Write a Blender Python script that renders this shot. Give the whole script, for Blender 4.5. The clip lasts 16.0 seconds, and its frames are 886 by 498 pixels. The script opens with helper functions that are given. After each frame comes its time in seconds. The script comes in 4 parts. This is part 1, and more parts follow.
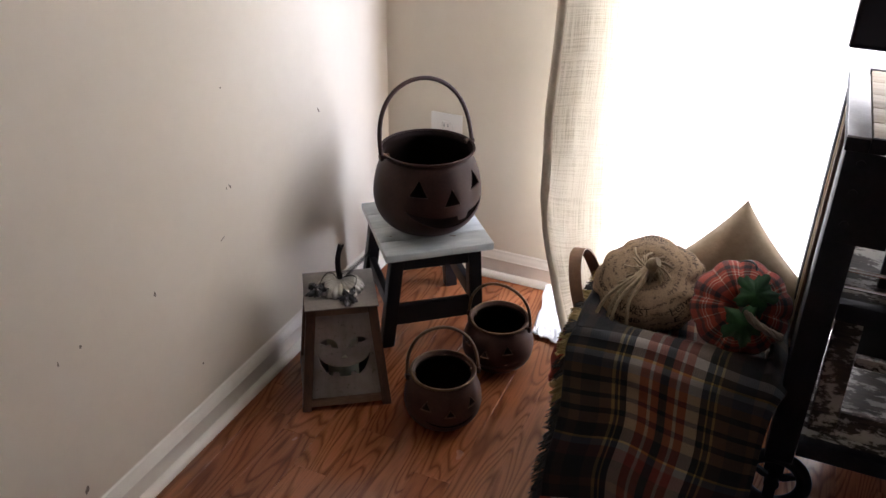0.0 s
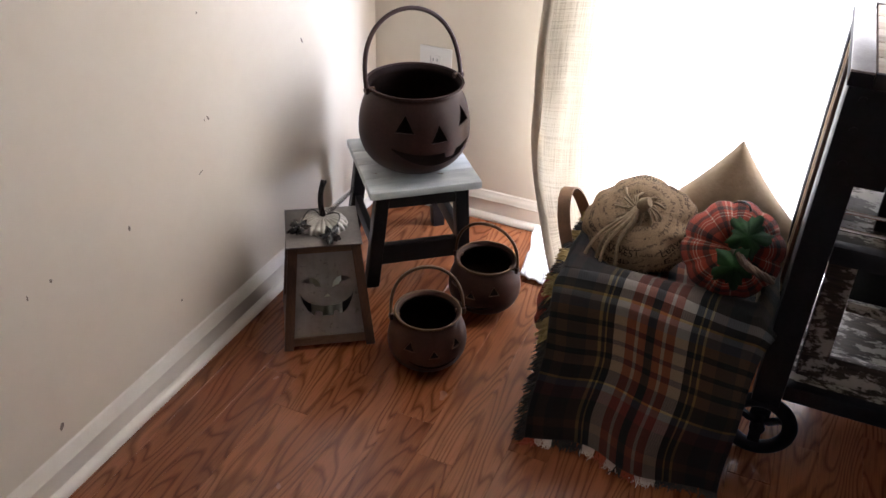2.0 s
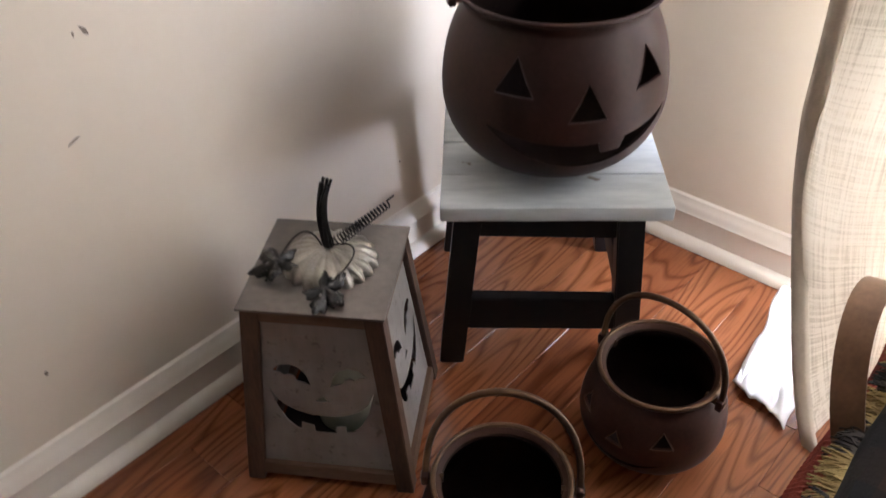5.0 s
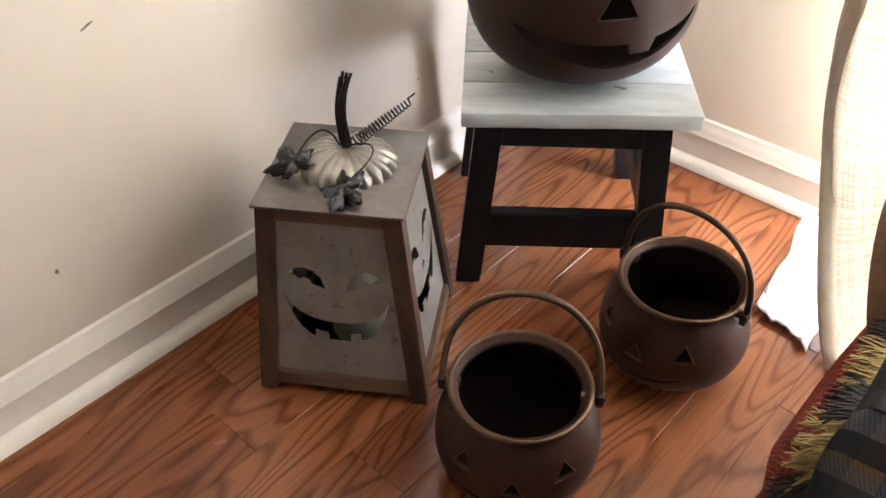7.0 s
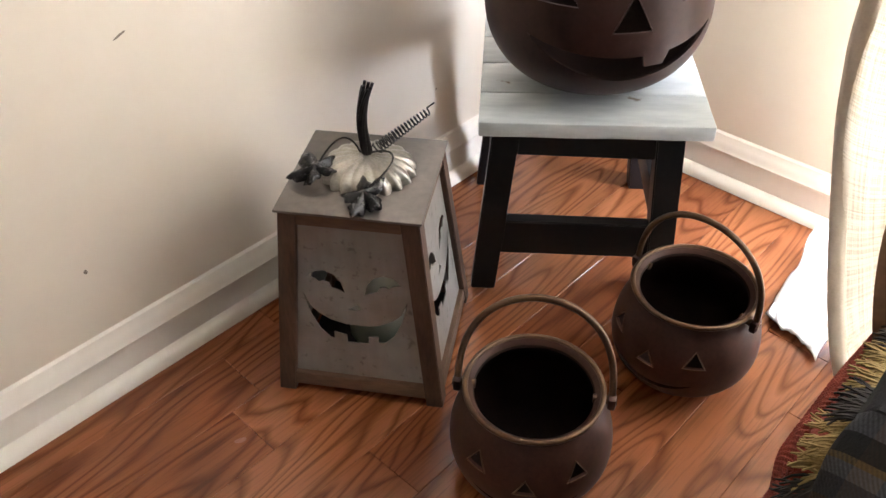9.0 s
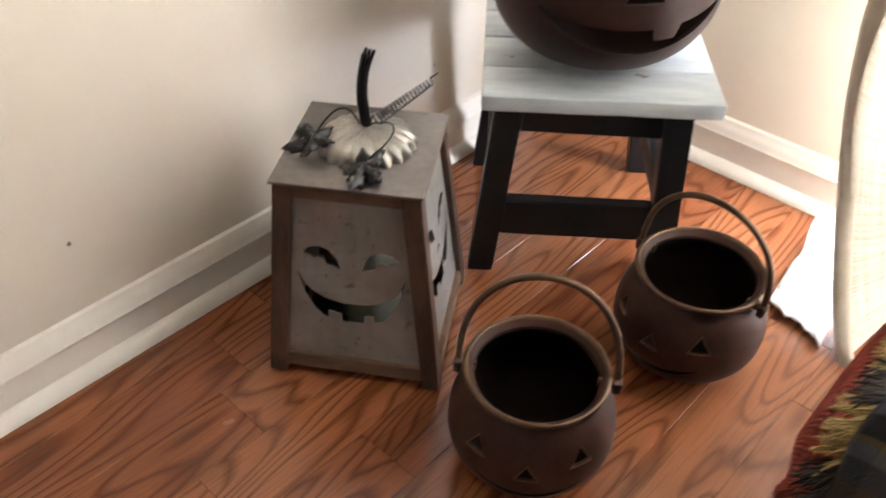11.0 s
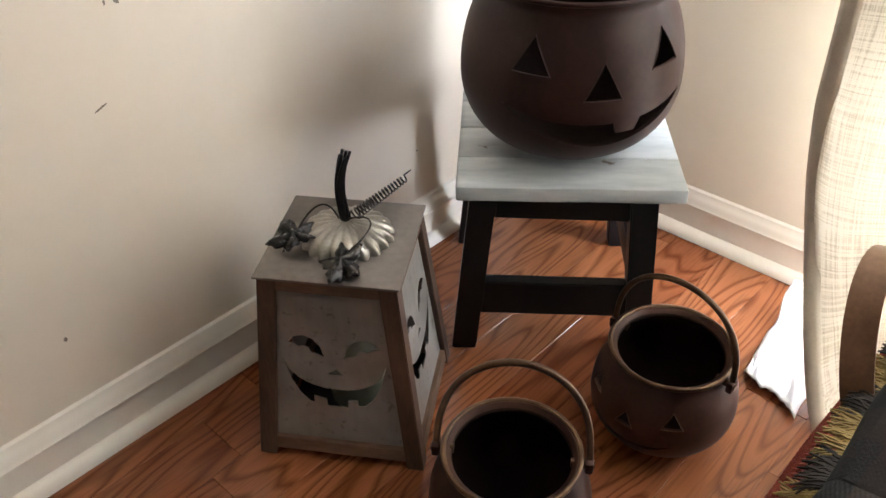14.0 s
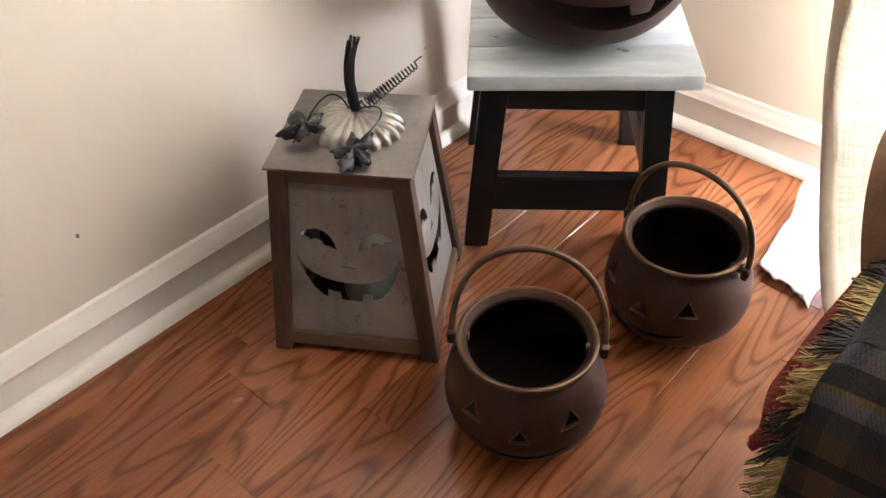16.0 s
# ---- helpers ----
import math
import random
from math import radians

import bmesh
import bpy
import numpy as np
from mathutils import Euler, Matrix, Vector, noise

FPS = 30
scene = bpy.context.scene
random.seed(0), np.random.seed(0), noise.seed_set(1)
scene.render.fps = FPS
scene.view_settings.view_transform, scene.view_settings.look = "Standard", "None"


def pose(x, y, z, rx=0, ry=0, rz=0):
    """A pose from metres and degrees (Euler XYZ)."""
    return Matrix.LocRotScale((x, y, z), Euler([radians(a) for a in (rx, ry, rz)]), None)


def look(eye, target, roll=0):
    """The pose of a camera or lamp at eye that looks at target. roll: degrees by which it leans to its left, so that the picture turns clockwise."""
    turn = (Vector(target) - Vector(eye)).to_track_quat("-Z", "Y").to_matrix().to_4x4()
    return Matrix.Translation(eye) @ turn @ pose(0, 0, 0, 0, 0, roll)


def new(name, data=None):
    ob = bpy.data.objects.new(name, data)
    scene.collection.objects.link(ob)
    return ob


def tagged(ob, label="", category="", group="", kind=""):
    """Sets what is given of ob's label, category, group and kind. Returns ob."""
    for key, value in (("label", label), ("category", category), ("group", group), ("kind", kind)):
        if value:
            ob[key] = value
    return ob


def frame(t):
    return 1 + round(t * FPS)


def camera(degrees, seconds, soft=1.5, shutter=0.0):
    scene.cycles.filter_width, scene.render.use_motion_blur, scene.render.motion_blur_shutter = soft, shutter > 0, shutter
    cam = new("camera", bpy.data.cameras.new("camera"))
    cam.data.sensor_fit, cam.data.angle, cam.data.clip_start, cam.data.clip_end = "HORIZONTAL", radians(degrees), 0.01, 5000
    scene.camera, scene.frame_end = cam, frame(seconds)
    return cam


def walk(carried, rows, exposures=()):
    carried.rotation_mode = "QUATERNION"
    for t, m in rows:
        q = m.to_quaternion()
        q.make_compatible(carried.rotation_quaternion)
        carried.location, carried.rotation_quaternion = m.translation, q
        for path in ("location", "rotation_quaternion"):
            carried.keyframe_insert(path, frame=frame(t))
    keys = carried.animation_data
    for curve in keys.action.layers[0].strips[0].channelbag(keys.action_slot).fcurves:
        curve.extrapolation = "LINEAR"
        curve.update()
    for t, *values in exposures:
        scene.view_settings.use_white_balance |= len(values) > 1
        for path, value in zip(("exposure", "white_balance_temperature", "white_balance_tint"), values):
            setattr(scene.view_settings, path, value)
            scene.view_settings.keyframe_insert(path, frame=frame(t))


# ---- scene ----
cam = camera(55.6, 16.0, shutter=0.5)
PATH = [
    (0, (-0.064, 0.049, 1.483), (0.191, 1.772, 0.501), 0.9),
    (0.5, (-0.056, 0.059, 1.468), (0.215, 1.765, 0.459), 2.2),
    (1, (-0.033, 0.099, 1.431), (0.254, 1.763, 0.36), 2.3),
    (1.5, (-0.039, 0.089, 1.439), (0.236, 1.734, 0.335), 2.0),
    (2, (-0.04, 0.087, 1.441), (0.225, 1.74, 0.346), 2.0),
    (2.5, (-0.043, 0.085, 1.446), (0.226, 1.747, 0.368), 1.9),
    (3, (-0.025, 0.101, 1.432), (0.224, 1.784, 0.381), 2.6),
    (3.5, (0.003, 0.317, 1.376), (0.14, 2.03, 0.354), 1.5),
    (4, (0.056, 0.744, 1.298), (0.184, 2.459, 0.276), -0.7),
    (4.5, (0.239, 1.063, 1.142), (0.002, 2.678, -0.014), -4.4),
    (5, (0.249, 1.143, 0.992), (-0.048, 2.68, -0.253), -1.9),
    (5.2, (0.227, 1.158, 0.967), (-0.049, 2.685, -0.295), -0.9),
    (7.5, (0.238, 1.095, 0.912), (-0.078, 2.578, -0.392), -1.2),
    (8, (0.236, 1.086, 0.919), (-0.092, 2.575, -0.376), -1.2),
    (8.5, (0.237, 1.085, 0.926), (-0.102, 2.58, -0.358), -1.3),
    (10.8, (0.235, 1.09, 0.915), (-0.061, 2.584, -0.381), 0.4),
    (11, (0.21, 1.097, 0.887), (-0.083, 2.589, -0.412), 0.8),
    (11.5, (0.16, 1.093, 0.852), (-0.131, 2.579, -0.454), 0.5),
    (12, (0.168, 1.092, 0.865), (-0.131, 2.568, -0.451), -0.0),
    (12.5, (0.217, 1.074, 0.915), (-0.119, 2.569, -0.37), -0.4),
    (13, (0.251, 1.097, 0.951), (-0.09, 2.647, -0.266), -1.0),
    (13.5, (0.255, 1.101, 0.952), (-0.084, 2.67, -0.241), -1.2),
    (14, (0.255, 1.093, 0.952), (-0.078, 2.659, -0.247), -1.3),
    (14.5, (0.252, 1.089, 0.936), (-0.075, 2.625, -0.303), -1.7),
    (15, (0.251, 1.082, 0.92), (-0.078, 2.591, -0.351), -2.0),
    (15.5, (0.255, 1.076, 0.906), (-0.072, 2.549, -0.406), -2.5),
    (16, (0.248, 1.069, 0.907), (-0.079, 2.527, -0.423), -2.5),
]
STOPS = ((0, -0.68, 6600, 34), (1, -0.64, 6600, 34), (1.5, -0.32, 6600, 34), (3, -0.42, 6600, 34), (3.5, -0.6, 6600, 34), (4, -0.9, 6500, 32), (4.5, -1.05, 6450, 33), (5, -0.35, 6700, 34),
         (7.5, 0.42, 6900, 30), (8.5, 0.40, 6900, 30), (11, 0.46, 6850, 29), (12, 0.50, 6850, 30), (12.5, 0.47, 6700, 27), (13, 0.08, 6750, 26), (13.5, -0.04, 6850, 27), (14.5, 0.0, 6950, 29), (15.5, 0.40, 7000, 31), (16, 0.48, 6950, 31))
walk(cam, [(t, look(eye, target, roll)) for t, eye, target, roll in PATH], exposures=STOPS)

# ---- places ----
# Room frame: x runs along the window wall from the corner, y runs away from the room, so the room lies at y < 0.
ROOM = pose(0.135, 2.667, 0, 0, 0, -31.6)

# ---- world and light ----
world = bpy.data.worlds.new("sky")
scene.world = world
world.use_nodes = True
wn = world.node_tree.nodes
sky = wn.new("ShaderNodeTexSky")
sky.sky_type = "NISHITA"
sky.sun_disc = False
sky.sun_elevation = radians(38)
sky.sun_rotation = radians(200)
wn["Background"].inputs["Strength"].default_value = 0.1
world.node_tree.links.new(sky.outputs[0], wn["Background"].inputs["Color"])


def area_lamp(name, m, sx, sy, watts, colour):
    lamp = bpy.data.lights.new(name, "AREA")
    lamp.shape, lamp.size, lamp.size_y = "RECTANGLE", sx, sy
    lamp.energy, lamp.color = watts, colour
    ob = new(name, lamp)
    ob.matrix_world = m
    return ob


# daylight in the glass door, then an added warm fill far behind the camera
area_lamp("door_daylight", ROOM @ pose(1.675, 0.014, 1.05, 90, 0, 180), 1.95, 2.04, 490, (0.71, 0.89, 1.01))
area_lamp("unseen_fill_light", ROOM @ pose(2.2, -8.04, 1.5, 90, 0, 0), 1.5, 1.3, 4, (1.0, 0.90, 0.78))


# ---- material helpers ----
def mat(name, base, rough=0.6, metal=0.0):
    m = bpy.data.materials.new(name)
    m.use_nodes = True
    b = m.node_tree.nodes["Principled BSDF"]
    b.inputs["Base Color"].default_value = (*base, 1)
    b.inputs["Roughness"].default_value = rough
    b.inputs["Metallic"].default_value = metal
    return m


def node(m, kind, **values):
    n = m.node_tree.nodes.new(kind)
    for k, v in values.items():
        n.inputs[k.replace("_", " ")].default_value = v
    return n


def link(m, a, b):
    m.node_tree.links.new(a, b)


def bsdf(m):
    return m.node_tree.nodes["Principled BSDF"]


def ramp(m, source, stops, constant=False):
    r = m.node_tree.nodes.new("ShaderNodeValToRGB")
    r.color_ramp.interpolation = "CONSTANT" if constant else "LINEAR"
    el = r.color_ramp.elements
    while len(el) < len(stops):
        el.new(0.5)
    for i, (p, c) in enumerate(stops):
        el[i].position = p
        el[i].color = (*c, 1) if len(c) == 3 else c
    link(m, source, r.inputs[0])
    return r.outputs[0]


def mix(m, fac, a, b, kind="MIX"):
    n = m.node_tree.nodes.new("ShaderNodeMix")
    n.data_type, n.blend_type = "RGBA", kind
    for s, v in ((0, fac), (6, a), (7, b)):
        if isinstance(v, (int, float)):
            n.inputs[s].default_value = v
        elif isinstance(v, tuple):
            n.inputs[s].default_value = (*v, 1)
        else:
            link(m, v, n.inputs[s])
    return n.outputs[2]


def maths(m, op, a, b=0.0):
    n = m.node_tree.nodes.new("ShaderNodeMath")
    n.operation = op
    for s, v in ((0, a), (1, b)):
        if isinstance(v, (int, float)):
            n.inputs[s].default_value = v
        else:
            link(m, v, n.inputs[s])
    return n.outputs[0]


def coords(m, kind="Object", scale=(1, 1, 1), shift=None):
    tc = m.node_tree.nodes.new("ShaderNodeTexCoord")
    mp = m.node_tree.nodes.new("ShaderNodeMapping")
    mp.inputs["Scale"].default_value = scale
    link(m, tc.outputs[kind], mp.inputs["Vector"])
    if shift is not None:
        link(m, shift, mp.inputs["Location"])
    return mp.outputs[0]


def noise_tex(m, vec, scale, detail=4.0, rough=0.55):
    n = node(m, "ShaderNodeTexNoise", Scale=scale, Detail=detail, Roughness=rough)
    link(m, vec, n.inputs["Vector"])
    return n.outputs["Fac"]


def bump(m, height, strength=0.2, distance=0.002):
    n = node(m, "ShaderNodeBump", Strength=strength, Distance=distance)
    link(m, height, n.inputs["Height"])
    link(m, n.outputs[0], bsdf(m).inputs["Normal"])


def varied(name, dark, light, rough, scale, metal=0.0, bumps=0.15, dist=0.001, stretch=(1, 1, 1), rough_span=0.12):
    """A surface with broad stains and fine grain."""
    m = mat(name, light, rough, metal)
    v = coords(m, "Object", stretch)
    broad, fine = noise_tex(m, v, scale), noise_tex(m, v, scale * 9, 3)
    both = maths(m, "ADD", maths(m, "MULTIPLY", broad, 0.65), maths(m, "MULTIPLY", fine, 0.35))
    link(m, ramp(m, both, [(0.32, dark), (0.66, light)]), bsdf(m).inputs["Base Color"])
    link(m, maths(m, "ADD", maths(m, "MULTIPLY", broad, rough_span), rough - rough_span / 2), bsdf(m).inputs["Roughness"])
    bump(m, both, bumps, dist)
    return m


# ---- materials ----
WALL = varied("wall_paint", (0.71, 0.635, 0.52), (0.755, 0.68, 0.565), 0.62, 2.2, bumps=0.05, dist=0.0006)
TRIM = varied("trim_paint", (0.76, 0.71, 0.62), (0.82, 0.775, 0.69), 0.36, 5, bumps=0.06, dist=0.0008)
CEILING = varied("ceiling_paint", (0.74, 0.73, 0.70), (0.80, 0.79, 0.76), 0.8, 6)
SPOT = varied("wall_scuff", (0.16, 0.13, 0.10), (0.28, 0.23, 0.18), 0.8, 60)
IRON = varied("rusty_brown_iron", (0.021, 0.009, 0.007), (0.045, 0.019, 0.014), 0.46, 14, metal=0.12, bumps=0.25, dist=0.0006)
bsdf(IRON).inputs["Specular IOR Level"].default_value = 0.26
IRON_RIM = varied("worn_bronze_and_edge_glint", (0.055, 0.030, 0.018), (0.15, 0.085, 0.045), 0.38, 40, metal=0.6)
# darkened iron for the pots' insides: their shade put into the colour
POT_SHADE = varied("shaded_pot_inside", (0.010, 0.0055, 0.0045), (0.022, 0.012, 0.009), 0.75, 20, bumps=0.2, dist=0.0006)
bsdf(POT_SHADE).inputs["Specular IOR Level"].default_value = 0.08
IRON_SMALL = varied("small_pot_iron", (0.034, 0.0135, 0.009), (0.068, 0.029, 0.019), 0.5, 18, metal=0.1, bumps=0.25, dist=0.0006)
bsdf(IRON_SMALL).inputs["Specular IOR Level"].default_value = 0.25
BLACK_WOOD = varied("black_painted_wood", (0.004, 0.004, 0.005), (0.013, 0.012, 0.012), 0.45, 10, bumps=0.25)
bsdf(BLACK_WOOD).inputs["Specular IOR Level"].default_value = 0.3
LANTERN_WOOD = varied("lantern_brown_wood", (0.036, 0.018, 0.011), (0.125, 0.066, 0.038), 0.62, 9, stretch=(3, 3, 0.5), bumps=0.4, dist=0.0015)
RAIL_WOOD = varied("lantern_rail_wood", (0.065, 0.034, 0.020), (0.18, 0.105, 0.063), 0.6, 9, stretch=(0.5, 3, 3), bumps=0.4, dist=0.0015)
PLATE = varied("dark_tin_plate", (0.14, 0.125, 0.115), (0.24, 0.215, 0.195), 0.42, 9, metal=0.75, bumps=0.08)
SILVER = varied("pumpkin_tin", (0.26, 0.245, 0.215), (0.48, 0.455, 0.41), 0.34, 30, metal=0.8, bumps=0.1)
WIRE = varied("black_wire", (0.012, 0.011, 0.011), (0.035, 0.032, 0.03), 0.3, 60, metal=0.6)
LEAF_TIN = varied("leaf_tin", (0.006, 0.006, 0.006), (0.085, 0.082, 0.08), 0.26, 130, metal=0.6, bumps=0.9, dist=0.0015)
CART_METAL = varied("black_cart_metal", (0.006, 0.007, 0.010), (0.015, 0.016, 0.021), 0.66, 12, metal=0.0, bumps=0.2)
bsdf(CART_METAL).inputs["Specular IOR Level"].default_value = 0.22
CART_EDGE = varied("grey_metal_edge", (0.30, 0.30, 0.31), (0.42, 0.42, 0.43), 0.42, 20, metal=0.5)
CART_TOP = varied("bleached_top_boards", (0.32, 0.25, 0.18), (0.55, 0.46, 0.36), 0.55, 6, stretch=(1, 9, 9), bumps=0.3)
STRIP_WOOD = varied("pale_strip_wood", (0.42, 0.31, 0.20), (0.60, 0.47, 0.33), 0.6, 12)
PANEL_WOOD = varied("brown_panel_wood", (0.07, 0.035, 0.018), (0.17, 0.09, 0.05), 0.55, 12, stretch=(1, 1, 5))
CHROME = mat("bright_rod", (0.75, 0.75, 0.76), 0.2, 1.0)
SCREEN = mat("screen_black", (0.012, 0.014, 0.02), 0.18)
WAX = varied("candle_wax", (0.50, 0.53, 0.42), (0.60, 0.62, 0.51), 0.5, 12)
OUTLET = mat("outlet_plastic", (0.80, 0.78, 0.74), 0.35)
SLOT = mat("outlet_slot", (0.02, 0.02, 0.02), 0.5)
LEATHER = varied("brown_leather", (0.13, 0.062, 0.030), (0.25, 0.130, 0.066), 0.45, 25, bumps=0.3)
ROPE = varied("jute_rope", (0.22, 0.155, 0.09), (0.38, 0.285, 0.18), 0.9, 90, bumps=0.6)
INK = varied("brown_print_ink", (0.016, 0.010, 0.007), (0.034, 0.021, 0.014), 0.95, 90)
GREEN = varied("green_felt", (0.005, 0.026, 0.008), (0.016, 0.066, 0.018), 0.95, 50, bumps=0.5)
TWIG = varied("twisted_stem", (0.055, 0.036, 0.024), (0.15, 0.105, 0.072), 0.8, 40, bumps=0.6)
PILLOW = varied("tan_cotton", (0.22, 0.155, 0.095), (0.31, 0.225, 0.145), 0.85, 8, bumps=0.5, dist=0.005)
BASKET = varied("dark_wicker", (0.07, 0.045, 0.028), (0.16, 0.11, 0.07), 0.75, 40, bumps=0.6)
GLASS = mat("door_glass", (1, 1, 1), 0.02)
bsdf(GLASS).inputs["Transmission Weight"].default_value = 1.0
HEM = varied("linen_hem", (0.50, 0.435, 0.335), (0.62, 0.55, 0.44), 0.85, 40)
LINING = varied("white_lining", (0.72, 0.71, 0.69), (0.84, 0.83, 0.80), 0.8, 9)


def galvanised():
    """Weathered zinc sheet: cloudy grey-brown with darker specks and faint runs."""
    m = mat("galvanised_sheet", (0.4, 0.4, 0.4), 0.5, 0.12)
    v = coords(m)
    cloud, speck = noise_tex(m, v, 11, 4), noise_tex(m, v, 75, 3, 0.6)
    run = noise_tex(m, coords(m, "Object", (60, 60, 4)), 1.0, 3)
    c = ramp(m, cloud, [(0.30, (0.20, 0.187, 0.17)), (0.70, (0.33, 0.315, 0.295))])
    c = mix(m, 1.0, c, ramp(m, speck, [(0.30, (0.62, 0.60, 0.58)), (0.40, (1, 1, 1))]), "MULTIPLY")
    c = mix(m, 0.25, c, ramp(m, run, [(0.35, (0.55, 0.55, 0.55)), (0.6, (1, 1, 1))]), "MULTIPLY")
    link(m, c, bsdf(m).inputs["Base Color"])
    link(m, maths(m, "ADD", maths(m, "MULTIPLY", cloud, 0.25), 0.35), bsdf(m).inputs["Roughness"])
    bump(m, maths(m, "ADD", speck, run), 0.12, 0.0006)
    return m


def worn_blue():
    """Pale blue-grey paint on the stool's seat, worn to brown wood on some edges."""
    m = mat("pale_blue_seat_paint", (0.5, 0.55, 0.55), 0.36)
    v = coords(m)
    a = noise_tex(m, coords(m, "Object", (2, 9, 9)), 5, 5, 0.6)
    paint = ramp(m, a, [(0.3, (0.40, 0.455, 0.47)), (0.7, (0.60, 0.645, 0.64))])
    wear = ramp(m, noise_tex(m, v, 16, 5, 0.6), [(0.655, (0, 0, 0)), (0.70, (1, 1, 1))])
    link(m, mix(m, wear, paint, (0.17, 0.115, 0.075)), bsdf(m).inputs["Base Color"])
    bump(m, a, 0.25, 0.001)
    return m


def chipped():
    m = mat("chipped_white_on_dark_wood", (0.2, 0.2, 0.2), 0.7)
    v = coords(m)
    a, g = noise_tex(m, coords(m, "Object", (0.5, 1, 1)), 30, 6, 0.7), noise_tex(m, coords(m, "Object", (4, 40, 40)), 4, 4)
    wood = ramp(m, g, [(0.3, (0.018, 0.014, 0.011)), (0.7, (0.075, 0.055, 0.042))])
    flake = ramp(m, a, [(0.49, (0, 0, 0)), (0.54, (1, 1, 1))])
    link(m, mix(m, flake, wood, (0.44, 0.41, 0.37)), bsdf(m).inputs["Base Color"])
    bump(m, a, 0.5, 0.002)
    return m


def oak():
    """Red-brown oak strip flooring; each board has its own cut of cathedral grain."""
    m = mat("oak_boards", (0.3, 0.12, 0.05), 0.28)
    info = m.node_tree.nodes.new("ShaderNodeObjectInfo")
    comb = m.node_tree.nodes.new("ShaderNodeCombineXYZ")
    link(m, maths(m, "MULTIPLY", info.outputs["Random"], 37.0), comb.inputs[0])
    link(m, maths(m, "MULTIPLY", info.outputs["Random"], 91.0), comb.inputs[1])
    v = coords(m, "Object", (9.5, 1.5, 3.0), comb.outputs[0])
    n1 = noise_tex(m, v, 1.0, 1.5, 0.45)
    rings = maths(m, "FRACT", maths(m, "MULTIPLY", n1, 18.0))
    vein = ramp(m, rings, [(0.0, (0.25, 0.25, 0.25)), (0.20, (0.85, 0.85, 0.85)), (0.72, (1, 1, 1)), (1.0, (0.25, 0.25, 0.25))])
    pores = ramp(m, noise_tex(m, coords(m, "Object", (260, 9, 60), comb.outputs[0]), 1.0, 3, 0.6), [(0.36, (0.55, 0.55, 0.55)), (0.50, (1, 1, 1))])
    tone = ramp(m, info.outputs["Random"], [(0.0, (0.245, 0.074, 0.028)), (0.5, (0.285, 0.091, 0.035)), (1.0, (0.33, 0.115, 0.045))])
    c = mix(m, 1.0, tone, ramp(m, vein, [(0.2, (0.45, 0.35, 0.29)), (1.0, (1, 1, 1))]), "MULTIPLY")
    c = mix(m, 0.55, c, pores, "MULTIPLY")
    blot = noise_tex(m, coords(m, "Object", (2, 2, 2), comb.outputs[0]), 3, 3)
    link(m, mix(m, 0.35, c, ramp(m, blot, [(0.3, (0.6, 0.55, 0.5)), (0.7, (1, 1, 1))]), "MULTIPLY"), bsdf(m).inputs["Base Color"])
    link(m, maths(m, "ADD", maths(m, "MULTIPLY", blot, 0.16), 0.16), bsdf(m).inputs["Roughness"])
    bump(m, pores, 0.10, 0.0005)
    return m


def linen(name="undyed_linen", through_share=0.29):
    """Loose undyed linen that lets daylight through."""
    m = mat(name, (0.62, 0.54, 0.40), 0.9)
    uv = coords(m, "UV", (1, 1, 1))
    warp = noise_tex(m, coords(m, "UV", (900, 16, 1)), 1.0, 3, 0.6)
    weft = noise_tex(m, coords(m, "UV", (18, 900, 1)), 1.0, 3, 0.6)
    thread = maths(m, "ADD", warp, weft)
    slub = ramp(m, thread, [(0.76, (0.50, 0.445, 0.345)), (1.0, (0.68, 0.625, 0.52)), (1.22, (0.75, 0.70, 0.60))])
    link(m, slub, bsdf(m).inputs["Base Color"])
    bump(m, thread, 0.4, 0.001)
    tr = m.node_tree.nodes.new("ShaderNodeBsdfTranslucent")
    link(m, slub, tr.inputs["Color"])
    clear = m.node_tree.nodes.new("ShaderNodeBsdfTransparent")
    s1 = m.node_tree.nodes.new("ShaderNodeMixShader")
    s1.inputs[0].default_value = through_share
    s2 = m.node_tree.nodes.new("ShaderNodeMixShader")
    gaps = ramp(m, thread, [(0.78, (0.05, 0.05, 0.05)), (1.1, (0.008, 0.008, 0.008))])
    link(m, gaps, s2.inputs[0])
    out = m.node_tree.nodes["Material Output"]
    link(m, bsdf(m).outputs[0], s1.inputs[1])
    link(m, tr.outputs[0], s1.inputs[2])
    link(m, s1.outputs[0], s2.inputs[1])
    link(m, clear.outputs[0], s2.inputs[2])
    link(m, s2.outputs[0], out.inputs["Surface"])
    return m


